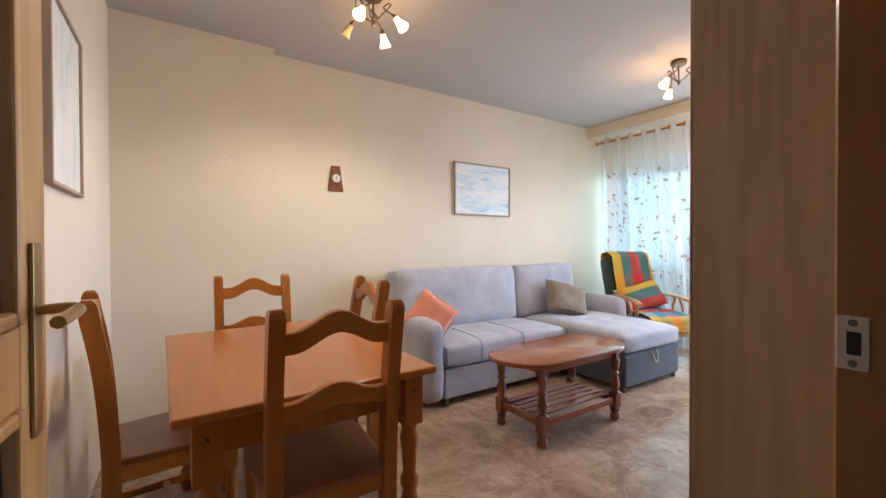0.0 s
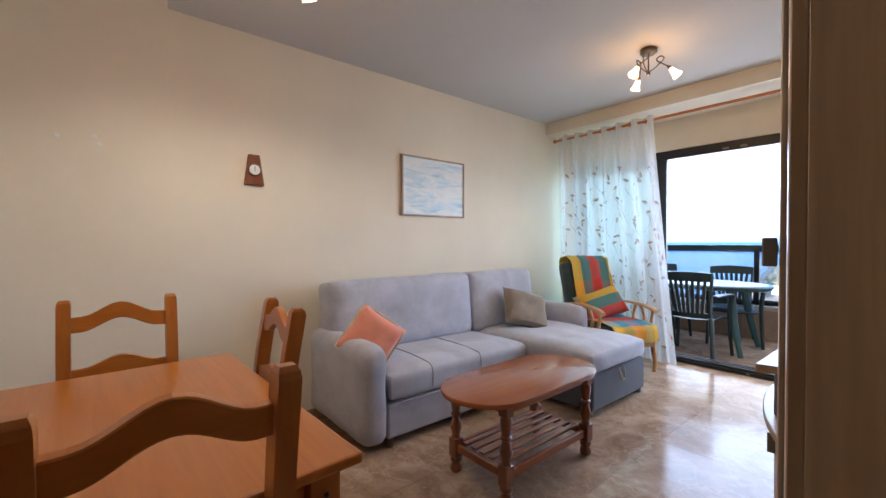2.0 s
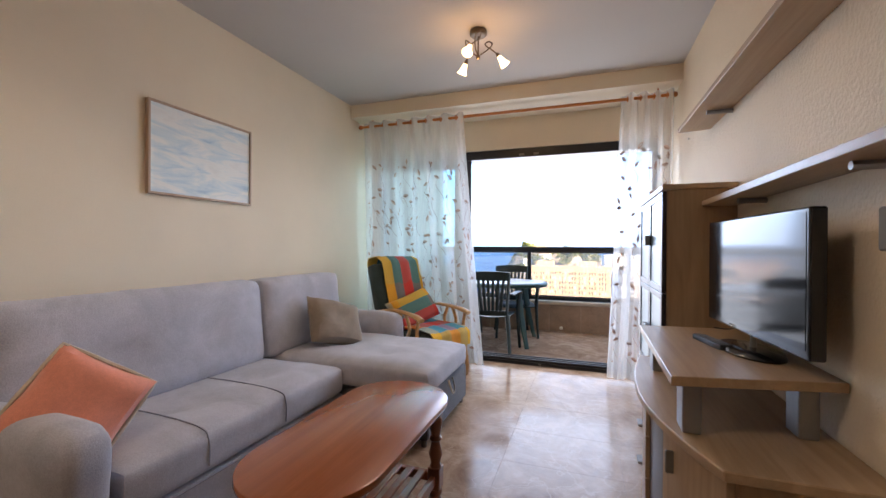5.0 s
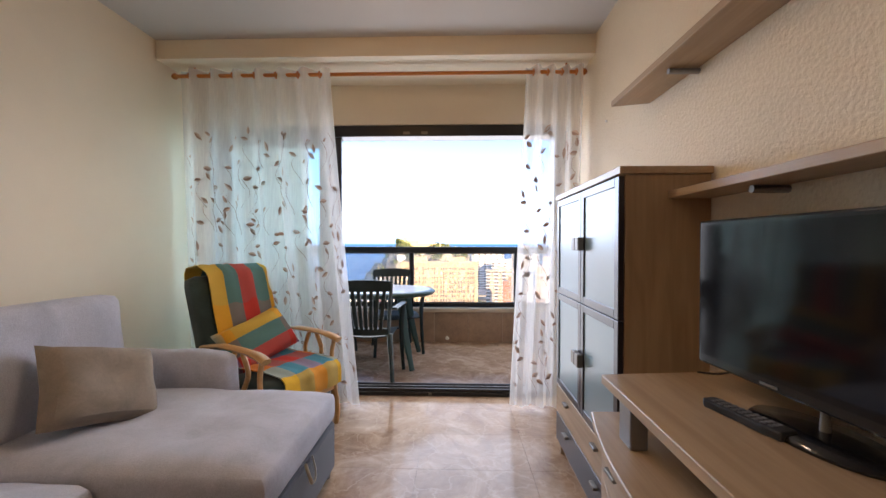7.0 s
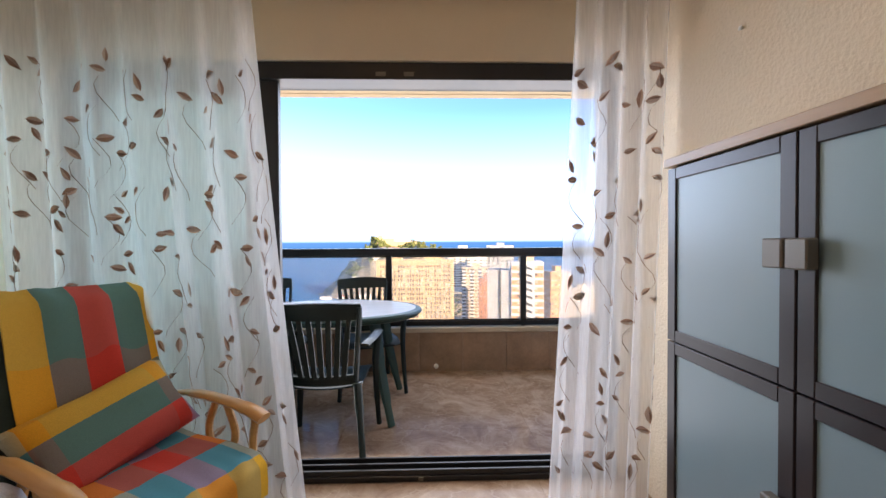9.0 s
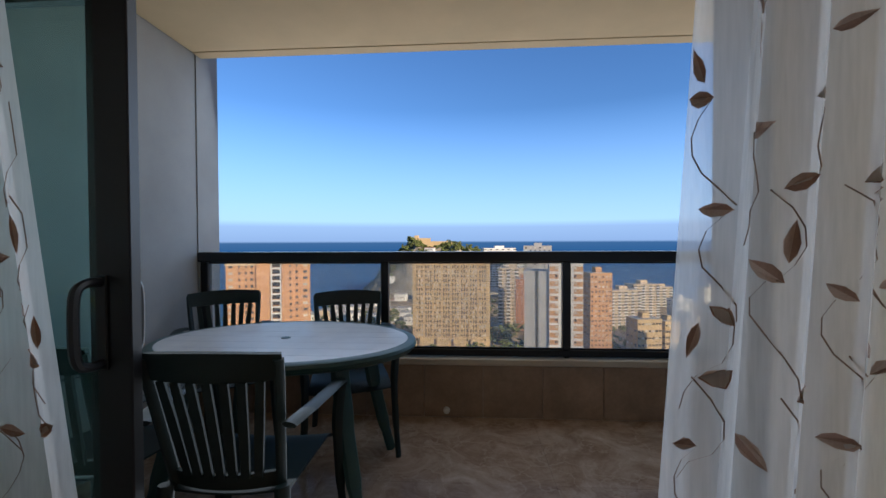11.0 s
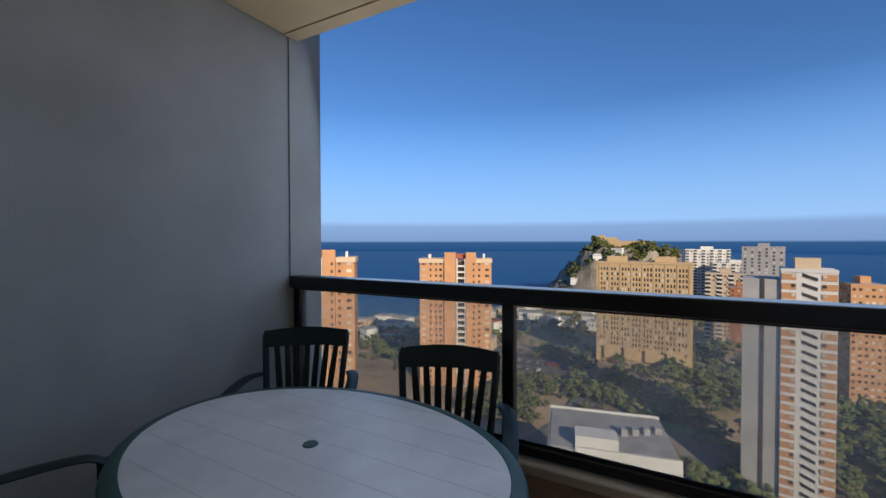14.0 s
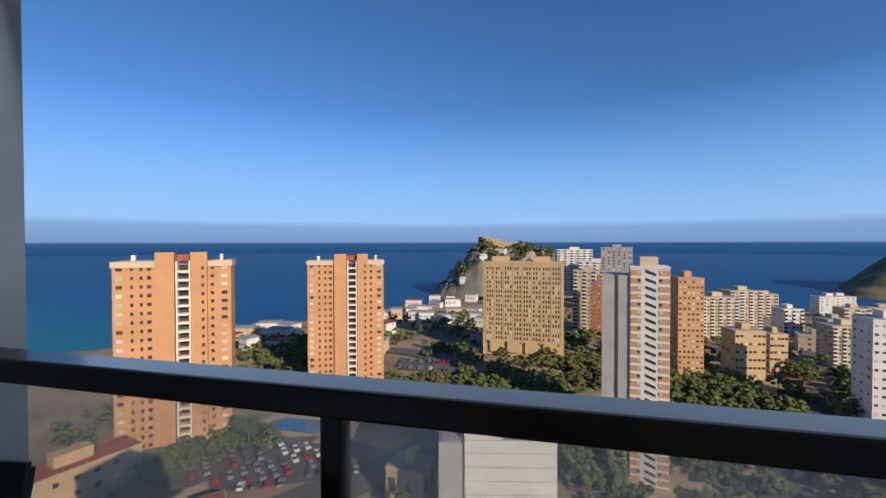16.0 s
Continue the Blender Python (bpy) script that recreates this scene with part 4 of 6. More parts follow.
def throw_line(v):
    """The throw's run: down behind the back, over its top, down to the seat, along it and over the front."""
    pts = [(-0.475, 0.62), (-0.53, 0.80), (-0.58, 0.97), (-0.55, 1.03), (-0.44, 1.052), (-0.35, 1.005), (-0.295, 0.80), (-0.225, 0.58), (-0.16, 0.462), (-0.05, 0.452), (0.14, 0.455), (0.27, 0.442), (0.315, 0.41), (0.325, 0.34), (0.322, 0.29)]
    f = v * (len(pts) - 1)
    i = min(int(f), len(pts) - 2)
    return Vector(pts[i]).lerp(Vector(pts[i + 1]), f - i)


def throw_at(u, v):
    p = throw_line(v)
    w = 0.012 * noise.noise(Vector((u * 5, v * 9, 2.0))) + 0.006 * math.sin(u * 17 + v * 5)
    return Vector(((u - 0.5) * 0.455 - 0.03 + 0.012 * noise.noise(Vector((v * 6, u * 2, 7))), p.x + w * 0.7, p.y + abs(w) * 0.8))


bm = sheet(throw_at, 26, 52, 0.006)
th = solid("plaid_throw", bm, M["plaid"], "bright plaid cotton throw draped over the armchair", "throw", smooth=True, m=ac.matrix_basis.copy())
with_uv(th, lambda c: ((c.x + 0.258) / 0.455, (c.y + 0.56) / 0.88))
pc = solid("plaid_cushion", pillow(0.50, 0.30, 0.15, seed=9), M["plaid"], "plaid cotton cushion matching the throw on the armchair", "cushion", smooth=True, m=ac.matrix_basis @ pose(-0.01, -0.15, 0.575, 32, 14, 0))
with_uv(pc, lambda c: (0.32 + 0.66 * min(1.0, max(0.0, (c.z + 0.15) / 0.3)), 0.47 * abs(c.x) / 0.25))


# ---- curtains and their rod ----
rod = thing("curtain_rod", "round wooden curtain rod under the soffit", "curtain rod")
part("pole", tube([(-3.11, 4.52, 2.362), (-0.29, 4.52, 2.362)], 0.013, 12), M["honey"], rod, smooth=True)
for x in (-3.12, -0.28):
    part("finial", lathe([(0.013, -0.018), (0.021, -0.008), (0.022, 0.006), (0.012, 0.018), (0.0, 0.02)], 12), M["honey"], rod, smooth=True).matrix_basis = pose(x, 4.52, 2.362, 0, 90)
for x in (-2.98, -0.40):
    part("bracket", tube([(x, 4.52, 2.362), (x, 4.52, 2.42)], 0.007, 8), M["honey"], rod)


def curtain(label, top, low, folds, seed):
    """A sheer panel hung by eyelets: top and low are its left and right edges at the rod and at the floor."""
    rnd = random.Random(seed)
    ph = [rnd.uniform(0, 6.28) for _ in range(4)]

    def at(u, v):
        k = v ** 1.1
        x = (top[0] + (low[0] - top[0]) * k) * (1 - u) + (top[1] + (low[1] - top[1]) * k) * u
        a = 0.036 * (1 - 0.35 * v)
        y = 4.52 + 0.12 * v + a * math.sin(2 * math.pi * folds * u + 0.5 * math.sin(3 * u + ph[0]) + 0.5 * v * math.sin(ph[1] + 5 * u))
        y += 0.012 * v * math.sin(2 * math.pi * folds * 2.3 * u + ph[2])
        return Vector((x, y, 2.402 - 2.375 * v + 0.004 * math.sin(9 * u + ph[3])))
    c = thing("curtain", label, "curtain", "curtains at the balcony door")
    part("voile", sheet(at, int(folds * 14), 40), M["sheer"], c, "sheer white voile", True)

    def on(u, v):
        p = at(u, v)
        du, dv = at(min(1, u + 0.004), v) - p, at(u, min(1, v + 0.004)) - p
        nrm = du.cross(dv)
        return p, (nrm.normalized() if nrm.length else Vector((0, 1, 0)))
    width = abs(top[1] - top[0])
    full = width * 1.9
    leaves, pale, stems = bmesh.new(), bmesh.new(), bmesh.new()
    rowz = 0.20
    while rowz < 0.985:
        cols = max(3, int(full / 0.165))
        for i in range(cols):
            u0, v0 = (i + rnd.uniform(0.1, 0.9)) / cols, rowz + rnd.uniform(-0.02, 0.02)
            ang = rnd.choice((0.0, math.pi)) + rnd.uniform(-0.75, 0.75)
            for kk in range(rnd.choice((1, 1, 2))):
                aa = ang + kk * rnd.uniform(0.8, 1.6)
                size = rnd.uniform(0.052, 0.082)
                cu, cv = u0 + 0.028 * math.cos(aa) * kk / full * 1.4, v0 + 0.03 * math.sin(aa) * kk / 2.0
                ring = []
                for t, wdt in ((0, 0), (0.22, 0.17), (0.5, 0.22), (0.78, 0.12), (1, 0), (0.78, -0.12), (0.5, -0.22), (0.22, -0.17)):
                    lx, lz = size * (t * math.cos(aa) - wdt * math.sin(aa)), size * (t * math.sin(aa) + wdt * math.cos(aa))
                    uu, vv = cu + lx / full, cv + lz / 2.375
                    if not (0.005 < uu < 0.995 and 0.02 < vv < 0.998):
                        ring = None
                        break
                    p, nn = on(uu, vv)
                    ring.append(p - Vector((0, 0.004, 0)))
                if ring:
                    leaves.faces.new([leaves.verts.new(q) for q in ring[:5]])
                    pale.faces.new([pale.verts.new(q) for q in ring[4:] + ring[:1]])
            if rnd.random() < 0.6:
                pts = []
                for q in range(7):
                    uu, vv = u0 + (0.05 * math.sin(q * 0.7 + ang)) / full, v0 + q * 0.014
                    if 0.01 < uu < 0.99 and vv < 0.99:
                        pts.append(at(uu, vv) - Vector((0, 0.003, 0)))
                for a, b in zip(pts, pts[1:]):
                    side = Vector((0.0014, 0, 0.0009))
                    stems.faces.new([stems.verts.new(q) for q in (a - side, b - side, b + side, a + side)])
        rowz += 0.066
    tagged(part("leaf_embroidery", leaves, M["leaf_thread"], c, "brown embroidered leaves"), kind="stuff")
    tagged(part("pale_leaf_embroidery", pale, M["pale_thread"], c, "pale taupe halves of the leaves"), kind="stuff")
    tagged(part("stem_embroidery", stems, M["stem_thread"], c, "thin embroidered stems"), kind="stuff")
    for i in range(int(folds)):
        u = (i + 0.5) / folds
        p = at(u, 0.017)
        part("eyelet", lathe([(0.017, -0.004), (0.024, -0.004), (0.025, 0.0), (0.024, 0.004), (0.017, 0.004)], 14), M["honey"], c, "round wooden-coloured eyelet", True).matrix_basis = pose(p.x, 4.52, 2.362, 0, 90)


curtain("sheer white curtain with brown embroidered leaves drawn over the fixed pane", (-3.09, -2.02), (-3.10, -1.84), 7, 4)
curtain("narrow sheer white curtain with brown embroidered leaves gathered beside the wall", (-0.67, -0.285), (-0.76, -0.30), 4, 9)
# ---- wall unit ----
def square_handle(parent, x, y, z):
    h = part("handle", box(x - 0.03, x - 0.004, y - 0.024, y + 0.024, z - 0.03, z + 0.03, 0.003), M["steel"], parent, "square brushed steel handle")
    return h


cab = thing("glass_cabinet", "beech cabinet with four frosted glass doors in dark frames", "cabinet")
part("side_panel", box(-0.55, -0.252, 3.18, 3.20, 0.0, 1.435, 0.001), M["beech_z"], cab)
part("side_panel", box(-0.55, -0.252, 4.03, 4.05, 0.0, 1.435, 0.001), M["beech_z"], cab)
part("back_panel", box(-0.262, -0.253, 3.20, 4.03, 0.02, 1.435), M["beech_z"], cab)
part("top", box(-0.575, -0.252, 3.165, 4.065, 1.436, 1.462, 0.002), M["beech"], cab)
for z in (0.06, 0.41, 0.915):
    part("shelf", box(-0.545, -0.264, 3.201, 4.029, z, z + 0.018), M["beech"], cab)
part("plinth", box(-0.53, -0.51, 3.201, 4.029, 0.0, 0.058), M["beech"], cab)
for y0, y1, hy in ((3.182, 3.613, 3.588), (3.617, 4.048, 3.642)):
    for z0, z1, hz in ((0.918, 1.43, 1.19), (0.405, 0.914, 0.66)):
        d = part("door", box(-0.572, -0.552, y0, y0 + 0.038, z0, z1, 0.002), M["dark_frame"], cab, "frosted glass door in a dark frame")
        part("stile", box(-0.572, -0.552, y1 - 0.038, y1, z0, z1, 0.002), M["dark_frame"], d)
        part("rail", box(-0.572, -0.552, y0 + 0.038, y1 - 0.038, z0, z0 + 0.034, 0.002), M["dark_frame"], d)
        part("rail", box(-0.572, -0.552, y0 + 0.038, y1 - 0.038, z1 - 0.034, z1, 0.002), M["dark_frame"], d)
        part("glass", box(-0.566, -0.558, y0 + 0.038, y1 - 0.038, z0 + 0.034, z1 - 0.034), M["frosted"], d, "pale frosted glass")
        square_handle(d, -0.571, hy, hz)
for z0, z1, mt, lb in ((0.245, 0.40, M["beech"], "beech drawer front"), (0.085, 0.24, M["dark_frame"], "dark drawer front")):
    dr = part("drawer", box(-0.572, -0.552, 3.182, 4.048, z0, z1, 0.002), mt, cab, lb)
    for y in (3.40, 3.83):
        part("handle", box(-0.592, -0.571, y - 0.03, y + 0.03, z1 - 0.05, z1 - 0.036, 0.003), M["steel"], dr)

# low curved television bench
tvu = thing("tv_bench", "low beech television bench with a bowed front and drawers", "tv bench")


def bow(inset, y0=2.05, y1=3.165, n=16):
    pts = [(-0.255, y1), (-0.255, y0)]
    for i in range(n + 1):
        y = y0 + (y1 - y0) * i / n
        k = (y - 2.62) / 0.58
        pts.append((-0.74 + 0.135 * k * k * (1 if k < 0 else 0.6) + inset, y))
    return pts


part("top", plate(bow(0.0), 0.572, 0.60, 0.003), M["beech"], tvu)
part("body", plate(bow(0.055, 2.08, 3.155), 0.06, 0.572), M["beech_z"], tvu)
part("plinth", plate(bow(0.09, 2.10, 3.15), 0.0, 0.06), M["dark_frame"], tvu)
for i, (z0, z1) in enumerate(((0.405, 0.565), (0.24, 0.40), (0.075, 0.235))):
    outer, inner = bow(0.035, 2.66, 3.15)[2:], bow(0.054, 2.66, 3.15)[2:]
    d = part("drawer", plate(outer + inner[::-1], z0, z1, 0.0015), M["beech"], tvu)
    x, y = outer[8]
    part("handle", box(x - 0.022, x + 0.002, y - 0.035, y + 0.035, z1 - 0.05, z1 - 0.037, 0.003), M["steel"], d)
outer, inner = bow(0.035, 2.09, 2.40)[2:], bow(0.054, 2.09, 2.40)[2:]
d = part("door", plate(outer + inner[::-1], 0.075, 0.565, 0.0015), M["beech_z"], tvu)
x, y = outer[12]
part("handle", box(x - 0.022, x + 0.002, y - 0.006, y + 0.006, 0.44, 0.51, 0.003), M["steel"], d)
# no hollow here: a dark sheet gives the niche its shade
outer, inner = bow(0.05, 2.405, 2.655)[2:], bow(0.054, 2.405, 2.655)[2:]
part("niche_shade", plate(outer + inner[::-1], 0.09, 0.55), M["dark_frame"], tvu, "dark sheet painted as the shade in an open niche")
shelf_top = thing("tv_shelf", "raised beech television shelf on grey blocks", "shelf")
part("board", plate([(-0.255, 2.29), (-0.70, 2.19), (-0.69, 3.01), (-0.255, 3.06)], 0.752, 0.78, 0.002), M["beech"], shelf_top)
for x, y in ((-0.625, 2.93), (-0.635, 2.29), (-0.33, 2.36), (-0.33, 2.95)):
    part("support", box(x - 0.025, x + 0.025, y - 0.04, y + 0.04, 0.60, 0.752, 0.003), M["grey_metal"], shelf_top, "grey metal block")

tv = thing("television", "black flat-screen television on an oval glossy foot", "television", m=pose(-0.385, 2.595, 0, 0, 0, 4.0))
part("bezel", box(-0.012, 0.03, -0.366, 0.366, 0.842, 1.257, 0.006, 2), M["gloss_black"], tv)
part("screen", box(-0.0135, -0.0125, -0.352, 0.352, 0.868, 1.243), M["screen"], tv, "dark glossy screen")
part("back_shell", box(0.03, 0.065, -0.25, 0.25, 0.92, 1.18, 0.015, 2), M["matt_black"], tv)
part("neck", lathe([(0.010, 0.795), (0.008, 0.845)], 14), M["steel"], tv, "steel neck", True).matrix_basis = pose(0.01, 0, 0)
fo = part("foot", lathe([(0.5, 0.7802), (0.505, 0.786), (0.48, 0.793), (0.2, 0.797), (0.0, 0.798)], 36), M["gloss_black"], tv, "oval glossy black foot", True)
fo.scale = (0.17, 0.32, 1.0)
part("maker_mark", box(-0.0142, -0.0136, 0.09, 0.14, 0.851, 0.857), M["steel"], tv)
part("lead", tube(smooth_line([(0.05, 0.20, 0.95), (0.10, 0.30, 0.85), (0.09, 0.40, 0.79), (0.03, 0.43, 0.786)], 5), 0.003, 6), M["matt_black"], tv, smooth=True)

rem = thing("remote_control", "black remote control with grey keys on the television shelf", "remote control", m=pose(-0.481, 2.68, 0.7805, 0, 0, 14))
part("body", plate([(-0.023, -0.10), (0.023, -0.10), (0.026, -0.06), (0.022, 0.0), (0.022, 0.09), (0.014, 0.10), (-0.014, 0.10), (-0.022, 0.09), (-0.022, 0.0), (-0.026, -0.06)], 0.0, 0.02, 0.004, 2), M["matt_black"], rem)
for r in range(9):
    for q in range(3):
        part("key", box(-0.016 + q * 0.0125, -0.008 + q * 0.0125, -0.075 + r * 0.0175, -0.065 + r * 0.0175, 0.0202, 0.0225, 0.0008), M["key_grey"], rem)

for x0, y1, y0, z, lb in ((-0.414, 3.68, 1.30, 1.852, "long beech wall shelf high above the television"), (-0.40, 3.27, 1.70, 1.362, "beech wall shelf above the television")):
    s = thing("wall_shelf", lb, "shelf", "wall shelves")
    part("board", plate([(-0.252, y0), (x0, y0), (x0, y1), (-0.252, y1 - 0.04)], z - 0.012, z + 0.014, 0.002), M["beech"], s)
    for y in (y1 - 0.42, y0 + 0.4):
        part("bracket", tube([(-0.252, y, z - 0.024), (x0 + 0.05, y, z - 0.024)], 0.011, 8), M["grey_metal"], s, smooth=True)
solid("wall_hook", lathe([(0.006, 0), (0.008, 0.008), (0.0, 0.01)], 10), M["white_plastic"], "small white hook on the wall", "hook", m=pose(-0.252, 4.17, 1.92, 0, -90))

# tall glass-fronted cabinet by the hall door
vit = thing("display_cabinet", "tall beech display cabinet with its glass door ajar", "cabinet")
part("side_panel", box(-0.425, -0.09, 1.196, 1.217, 0.0, 1.98, 0.001), M["beech_z"], vit)
part("side_panel", box(-0.425, -0.252, 1.63, 1.65, 0.0, 1.98, 0.001), M["beech_z"], vit)
part("back_panel", box(-0.260, -0.2515, 1.242, 1.63, 0.0, 1.96), M["beech_z"], vit)
part("top", box(-0.425, -0.252, 1.222, 1.65, 1.981, 2.0, 0.001), M["beech"], vit)
part("plinth", box(-0.415, -0.40, 1.242, 1.63, 0.0, 0.08), M["beech"], vit)
for z in (0.08, 0.52, 0.94, 1.36):
    part("shelf", box(-0.415, -0.261, 1.243, 1.629, z, z + 0.016), M["beech"], vit)
vd = part("door", box(-0.01, 0.01, 0.0, 0.045, 0.10, 1.96, 0.002), M["beech_z"], vit, "beech-framed glass door standing ajar")
vd.matrix_basis = pose(-0.440, 1.232, 0, 0, 0, 12)
part("stile", box(-0.01, 0.01, 0.345, 0.39, 0.10, 1.96, 0.002), M["beech_z"], vd)
for z0, z1 in ((0.10, 0.145), (1.915, 1.96)):
    part("rail", box(-0.01, 0.01, 0.045, 0.345, z0, z1, 0.002), M["beech_z"], vd)
part("glass", box(-0.003, 0.003, 0.045, 0.345, 0.145, 1.915), M["cabinet_glass"], vd, "clear reflecting glass")
square_handle(vd, -0.009, 0.365, 1.17)
for z in (0.32, 1.66):
    part("hinge", box(0.008, 0.03, 0.005, 0.03, z - 0.03, z + 0.03, 0.003), M["matt_black"], vd)
# ---- balcony furniture ----
def garden_chair(m):
    c = thing("garden_chair", "dark green stacking resin armchair with a slatted fan back", "chair", "chairs round the balcony table", m=m)
    G = M["green_plastic"]

    def back_at(u, z):
        w = 0.182 + 0.038 * min(1.0, (z - 0.42) / 0.42)
        lean = 0.10 * (z - 0.42) / 0.46
        return Vector((u * w, -0.20 - lean - 0.04 * (1 - u * u) + 0.02, z))
    part("seat", sheet(lambda a, b: Vector(((a - 0.5) * (0.42 + 0.03 * b), -0.21 + b * 0.44, 0.43 - 0.02 * math.sin(math.pi * a) * (1 - 0.4 * b) + (-0.035 * max(0, (b - 0.8) / 0.2) ** 2))), 10, 10, 0.008), G, c, smooth=True)
    for k in range(7):
        u = (k - 3) / 3 * 0.72
        bm = bmesh.new()
        rows = []
        for i in range(9):
            z = 0.47 + 0.33 * i / 8
            p = back_at(u * (0.86 + 0.14 * i / 8), z)
            w = 0.0132 + 0.002 * math.sin(math.pi * i / 8)
            rows.append([bm.verts.new(p + Vector((sx * w, sy * 0.005, 0))) for sx, sy in ((-1, -1), (1, -1), (1, 1), (-1, 1))])
        for a, b in zip(rows, rows[1:]):
            for q in range(4):
                bm.faces.new((a[q], a[(q + 1) % 4], b[(q + 1) % 4], b[q]))
        part("slat", bm, G, c)
    part("top_rail", sheet(lambda a, b: back_at(a * 2 - 1, 0.80 + 0.085 * b + 0.012 * math.cos(math.pi * (a - 0.5)) * b), 14, 3, 0.016), G, c, smooth=True)
    part("lower_rail", sheet(lambda a, b: back_at(a * 2 - 1, 0.425 + 0.055 * b), 12, 2, 0.012), G, c, smooth=True)
    for s in (-1, 1):
        pts = [back_at(s * 0.96, z) for z in (0.43, 0.55, 0.68, 0.80, 0.87)]
        part("back_side", tube(smooth_line(pts, 3), 0.018, 8, flat=0.7), G, c, smooth=True)
        arm = [(s * 0.235, -0.265, 0.66), (s * 0.265, -0.15, 0.672), (s * 0.275, 0.02, 0.665), (s * 0.272, 0.16, 0.65), (s * 0.262, 0.215, 0.62)]
        part("armrest", tube(smooth_line(arm, 5), 0.029, 8, flat=0.36), G, c, smooth=True)
        fl = [(s * 0.262, 0.215, 0.63), (s * 0.245, 0.215, 0.45), (s * 0.25, 0.235, 0.2), (s * 0.262, 0.255, 0.0)]
        part("front_leg", tube(smooth_line(fl, 4), [0.026] * 5 + [0.022] * 4 + [0.018] * 4, 8, flat=0.8), G, c, smooth=True)
        bl = [(s * 0.19, -0.215, 0.44), (s * 0.205, -0.235, 0.25), (s * 0.225, -0.275, 0.0)]
        part("back_leg", tube(smooth_line(bl, 4), [0.026] * 4 + [0.02] * 5, 8, flat=0.8), G, c, smooth=True)
    return c


gc = garden_chair(pose(-1.897, 5.285, 0, 0, 0, 2))
copy_thing(gc, pose(-2.50, 5.34, 0, 0, 0, -8))
copy_thing(gc, pose(-2.615, 6.265, 0, 0, 0, 213))
copy_thing(gc, pose(-1.825, 6.25, 0, 0, 0, 198))

bt = thing("balcony_table", "oval white resin table with a grey-green rim and legs", "table", m=pose(-2.036, 5.84, 0))


def oval(profile, a=0.675, b=0.475, n=72, fill=True):
    """Rings of an oval from (inset, height) pairs."""
    bm = bmesh.new()
    rings = []
    for inset, z in profile:
        rings.append([bm.verts.new(((a - inset) * math.cos(2 * math.pi * i / n), (b - inset) * math.sin(2 * math.pi * i / n), z)) for i in range(n)])
    for p, q in zip(rings, rings[1:]):
        for i in range(n):
            bm.faces.new((p[i], p[(i + 1) % n], q[(i + 1) % n], q[i]))
    bm.faces.new(rings[0])
    bm.faces.new(rings[-1])
    return bm


part("rim", oval([(0.09, 0.680), (0.03, 0.680), (0.018, 0.686), (0.014, 0.697), (0.005, 0.700), (0.0, 0.712), (0.006, 0.726), (0.022, 0.733), (0.042, 0.733), (0.047, 0.728), (0.09, 0.72)]), M["green_rim"], bt, "grey-green stepped rim", True)
part("top", oval([(0.046, 0.722), (0.0455, 0.7325), (0.055, 0.7340), (0.2, 0.7343)]), M["table_white"], bt, "white marbled top", True)
for k in range(-3, 4):
    yy = k * 0.115 + 0.03
    reach = 0.60 * math.sqrt(max(0.0, 1 - (yy / 0.42) ** 2))
    part("board_line", box(-reach, reach, yy - 0.0011, yy + 0.0011, 0.7342, 0.73465), M["board_line"], bt)
part("parasol_plug", lathe([(0.024, 0.7347), (0.022, 0.7375), (0.0, 0.738)], 20), M["green_rim"], bt, "green parasol hole plug", True)
for sx in (-1, 1):
    for sy in (-1, 1):
        pts = [(sx * 0.36, sy * 0.25, 0.69), (sx * 0.39, sy * 0.27, 0.45), (sx * 0.44, sy * 0.31, 0.18), (sx * 0.48, sy * 0.34, 0)]
        part("leg", tube(smooth_line(pts, 4), [0.045] * 5 + [0.038] * 4 + [0.03] * 4, 8, flat=0.6), M["green_rim"], bt, smooth=True)
# ---- the town below ----
SEA = -95.0
M["brick_orange"] = plain("orange_brick", (0.48, 0.255, 0.12), 0.85, var=0.10, scale=0.12, fine=1.5, bump=0)
M["brick_red"] = plain("red_brick", (0.36, 0.155, 0.075), 0.85, var=0.12, scale=0.2, fine=1.5, bump=0)
M["facade_sand"] = plain("sand_facade", (0.48, 0.34, 0.18), 0.85, var=0.08, scale=0.1, fine=1.2, bump=0)
M["facade_beige"] = plain("beige_facade", (0.52, 0.40, 0.27), 0.85, var=0.10, scale=0.1, fine=1.2, bump=0)
M["facade_white"] = plain("white_facade", (0.62, 0.60, 0.56), 0.8, var=0.08, scale=0.15, fine=1.5, bump=0)
M["facade_grey"] = plain("grey_concrete", (0.34, 0.33, 0.32), 0.9, var=0.10, scale=0.15, fine=1.5, bump=0)
# serves window glass and flat sheets painted as shade in openings
M["glass_and_shade"] = plain("dark_glass_and_shade", (0.07, 0.062, 0.055), 0.3, var=0.3, scale=0.5, spread=0.5)
M["blind"] = plain("pale_blind", (0.58, 0.53, 0.44), 0.7, var=0.1, spread=0.35)
M["roof_red"] = plain("red_roof", (0.30, 0.085, 0.045), 0.85, var=0.2, scale=0.4, fine=3, bump=0)
M["roof_grey"] = plain("grey_roof", (0.30, 0.29, 0.28), 0.9, var=0.2, scale=0.3, fine=3, bump=0)
M["asphalt"] = plain("asphalt", (0.10, 0.092, 0.084), 0.9, var=0.2, scale=0.15, fine=4, bump=0)
M["dry_ground"] = plain("dry_ground", (0.27, 0.20, 0.12), 0.95, var=0.45, scale=0.035, fine=0.6, bump=0)
M["lawn"] = plain("lawn", (0.12, 0.15, 0.035), 0.95, var=0.3, scale=0.2, fine=3, bump=0)
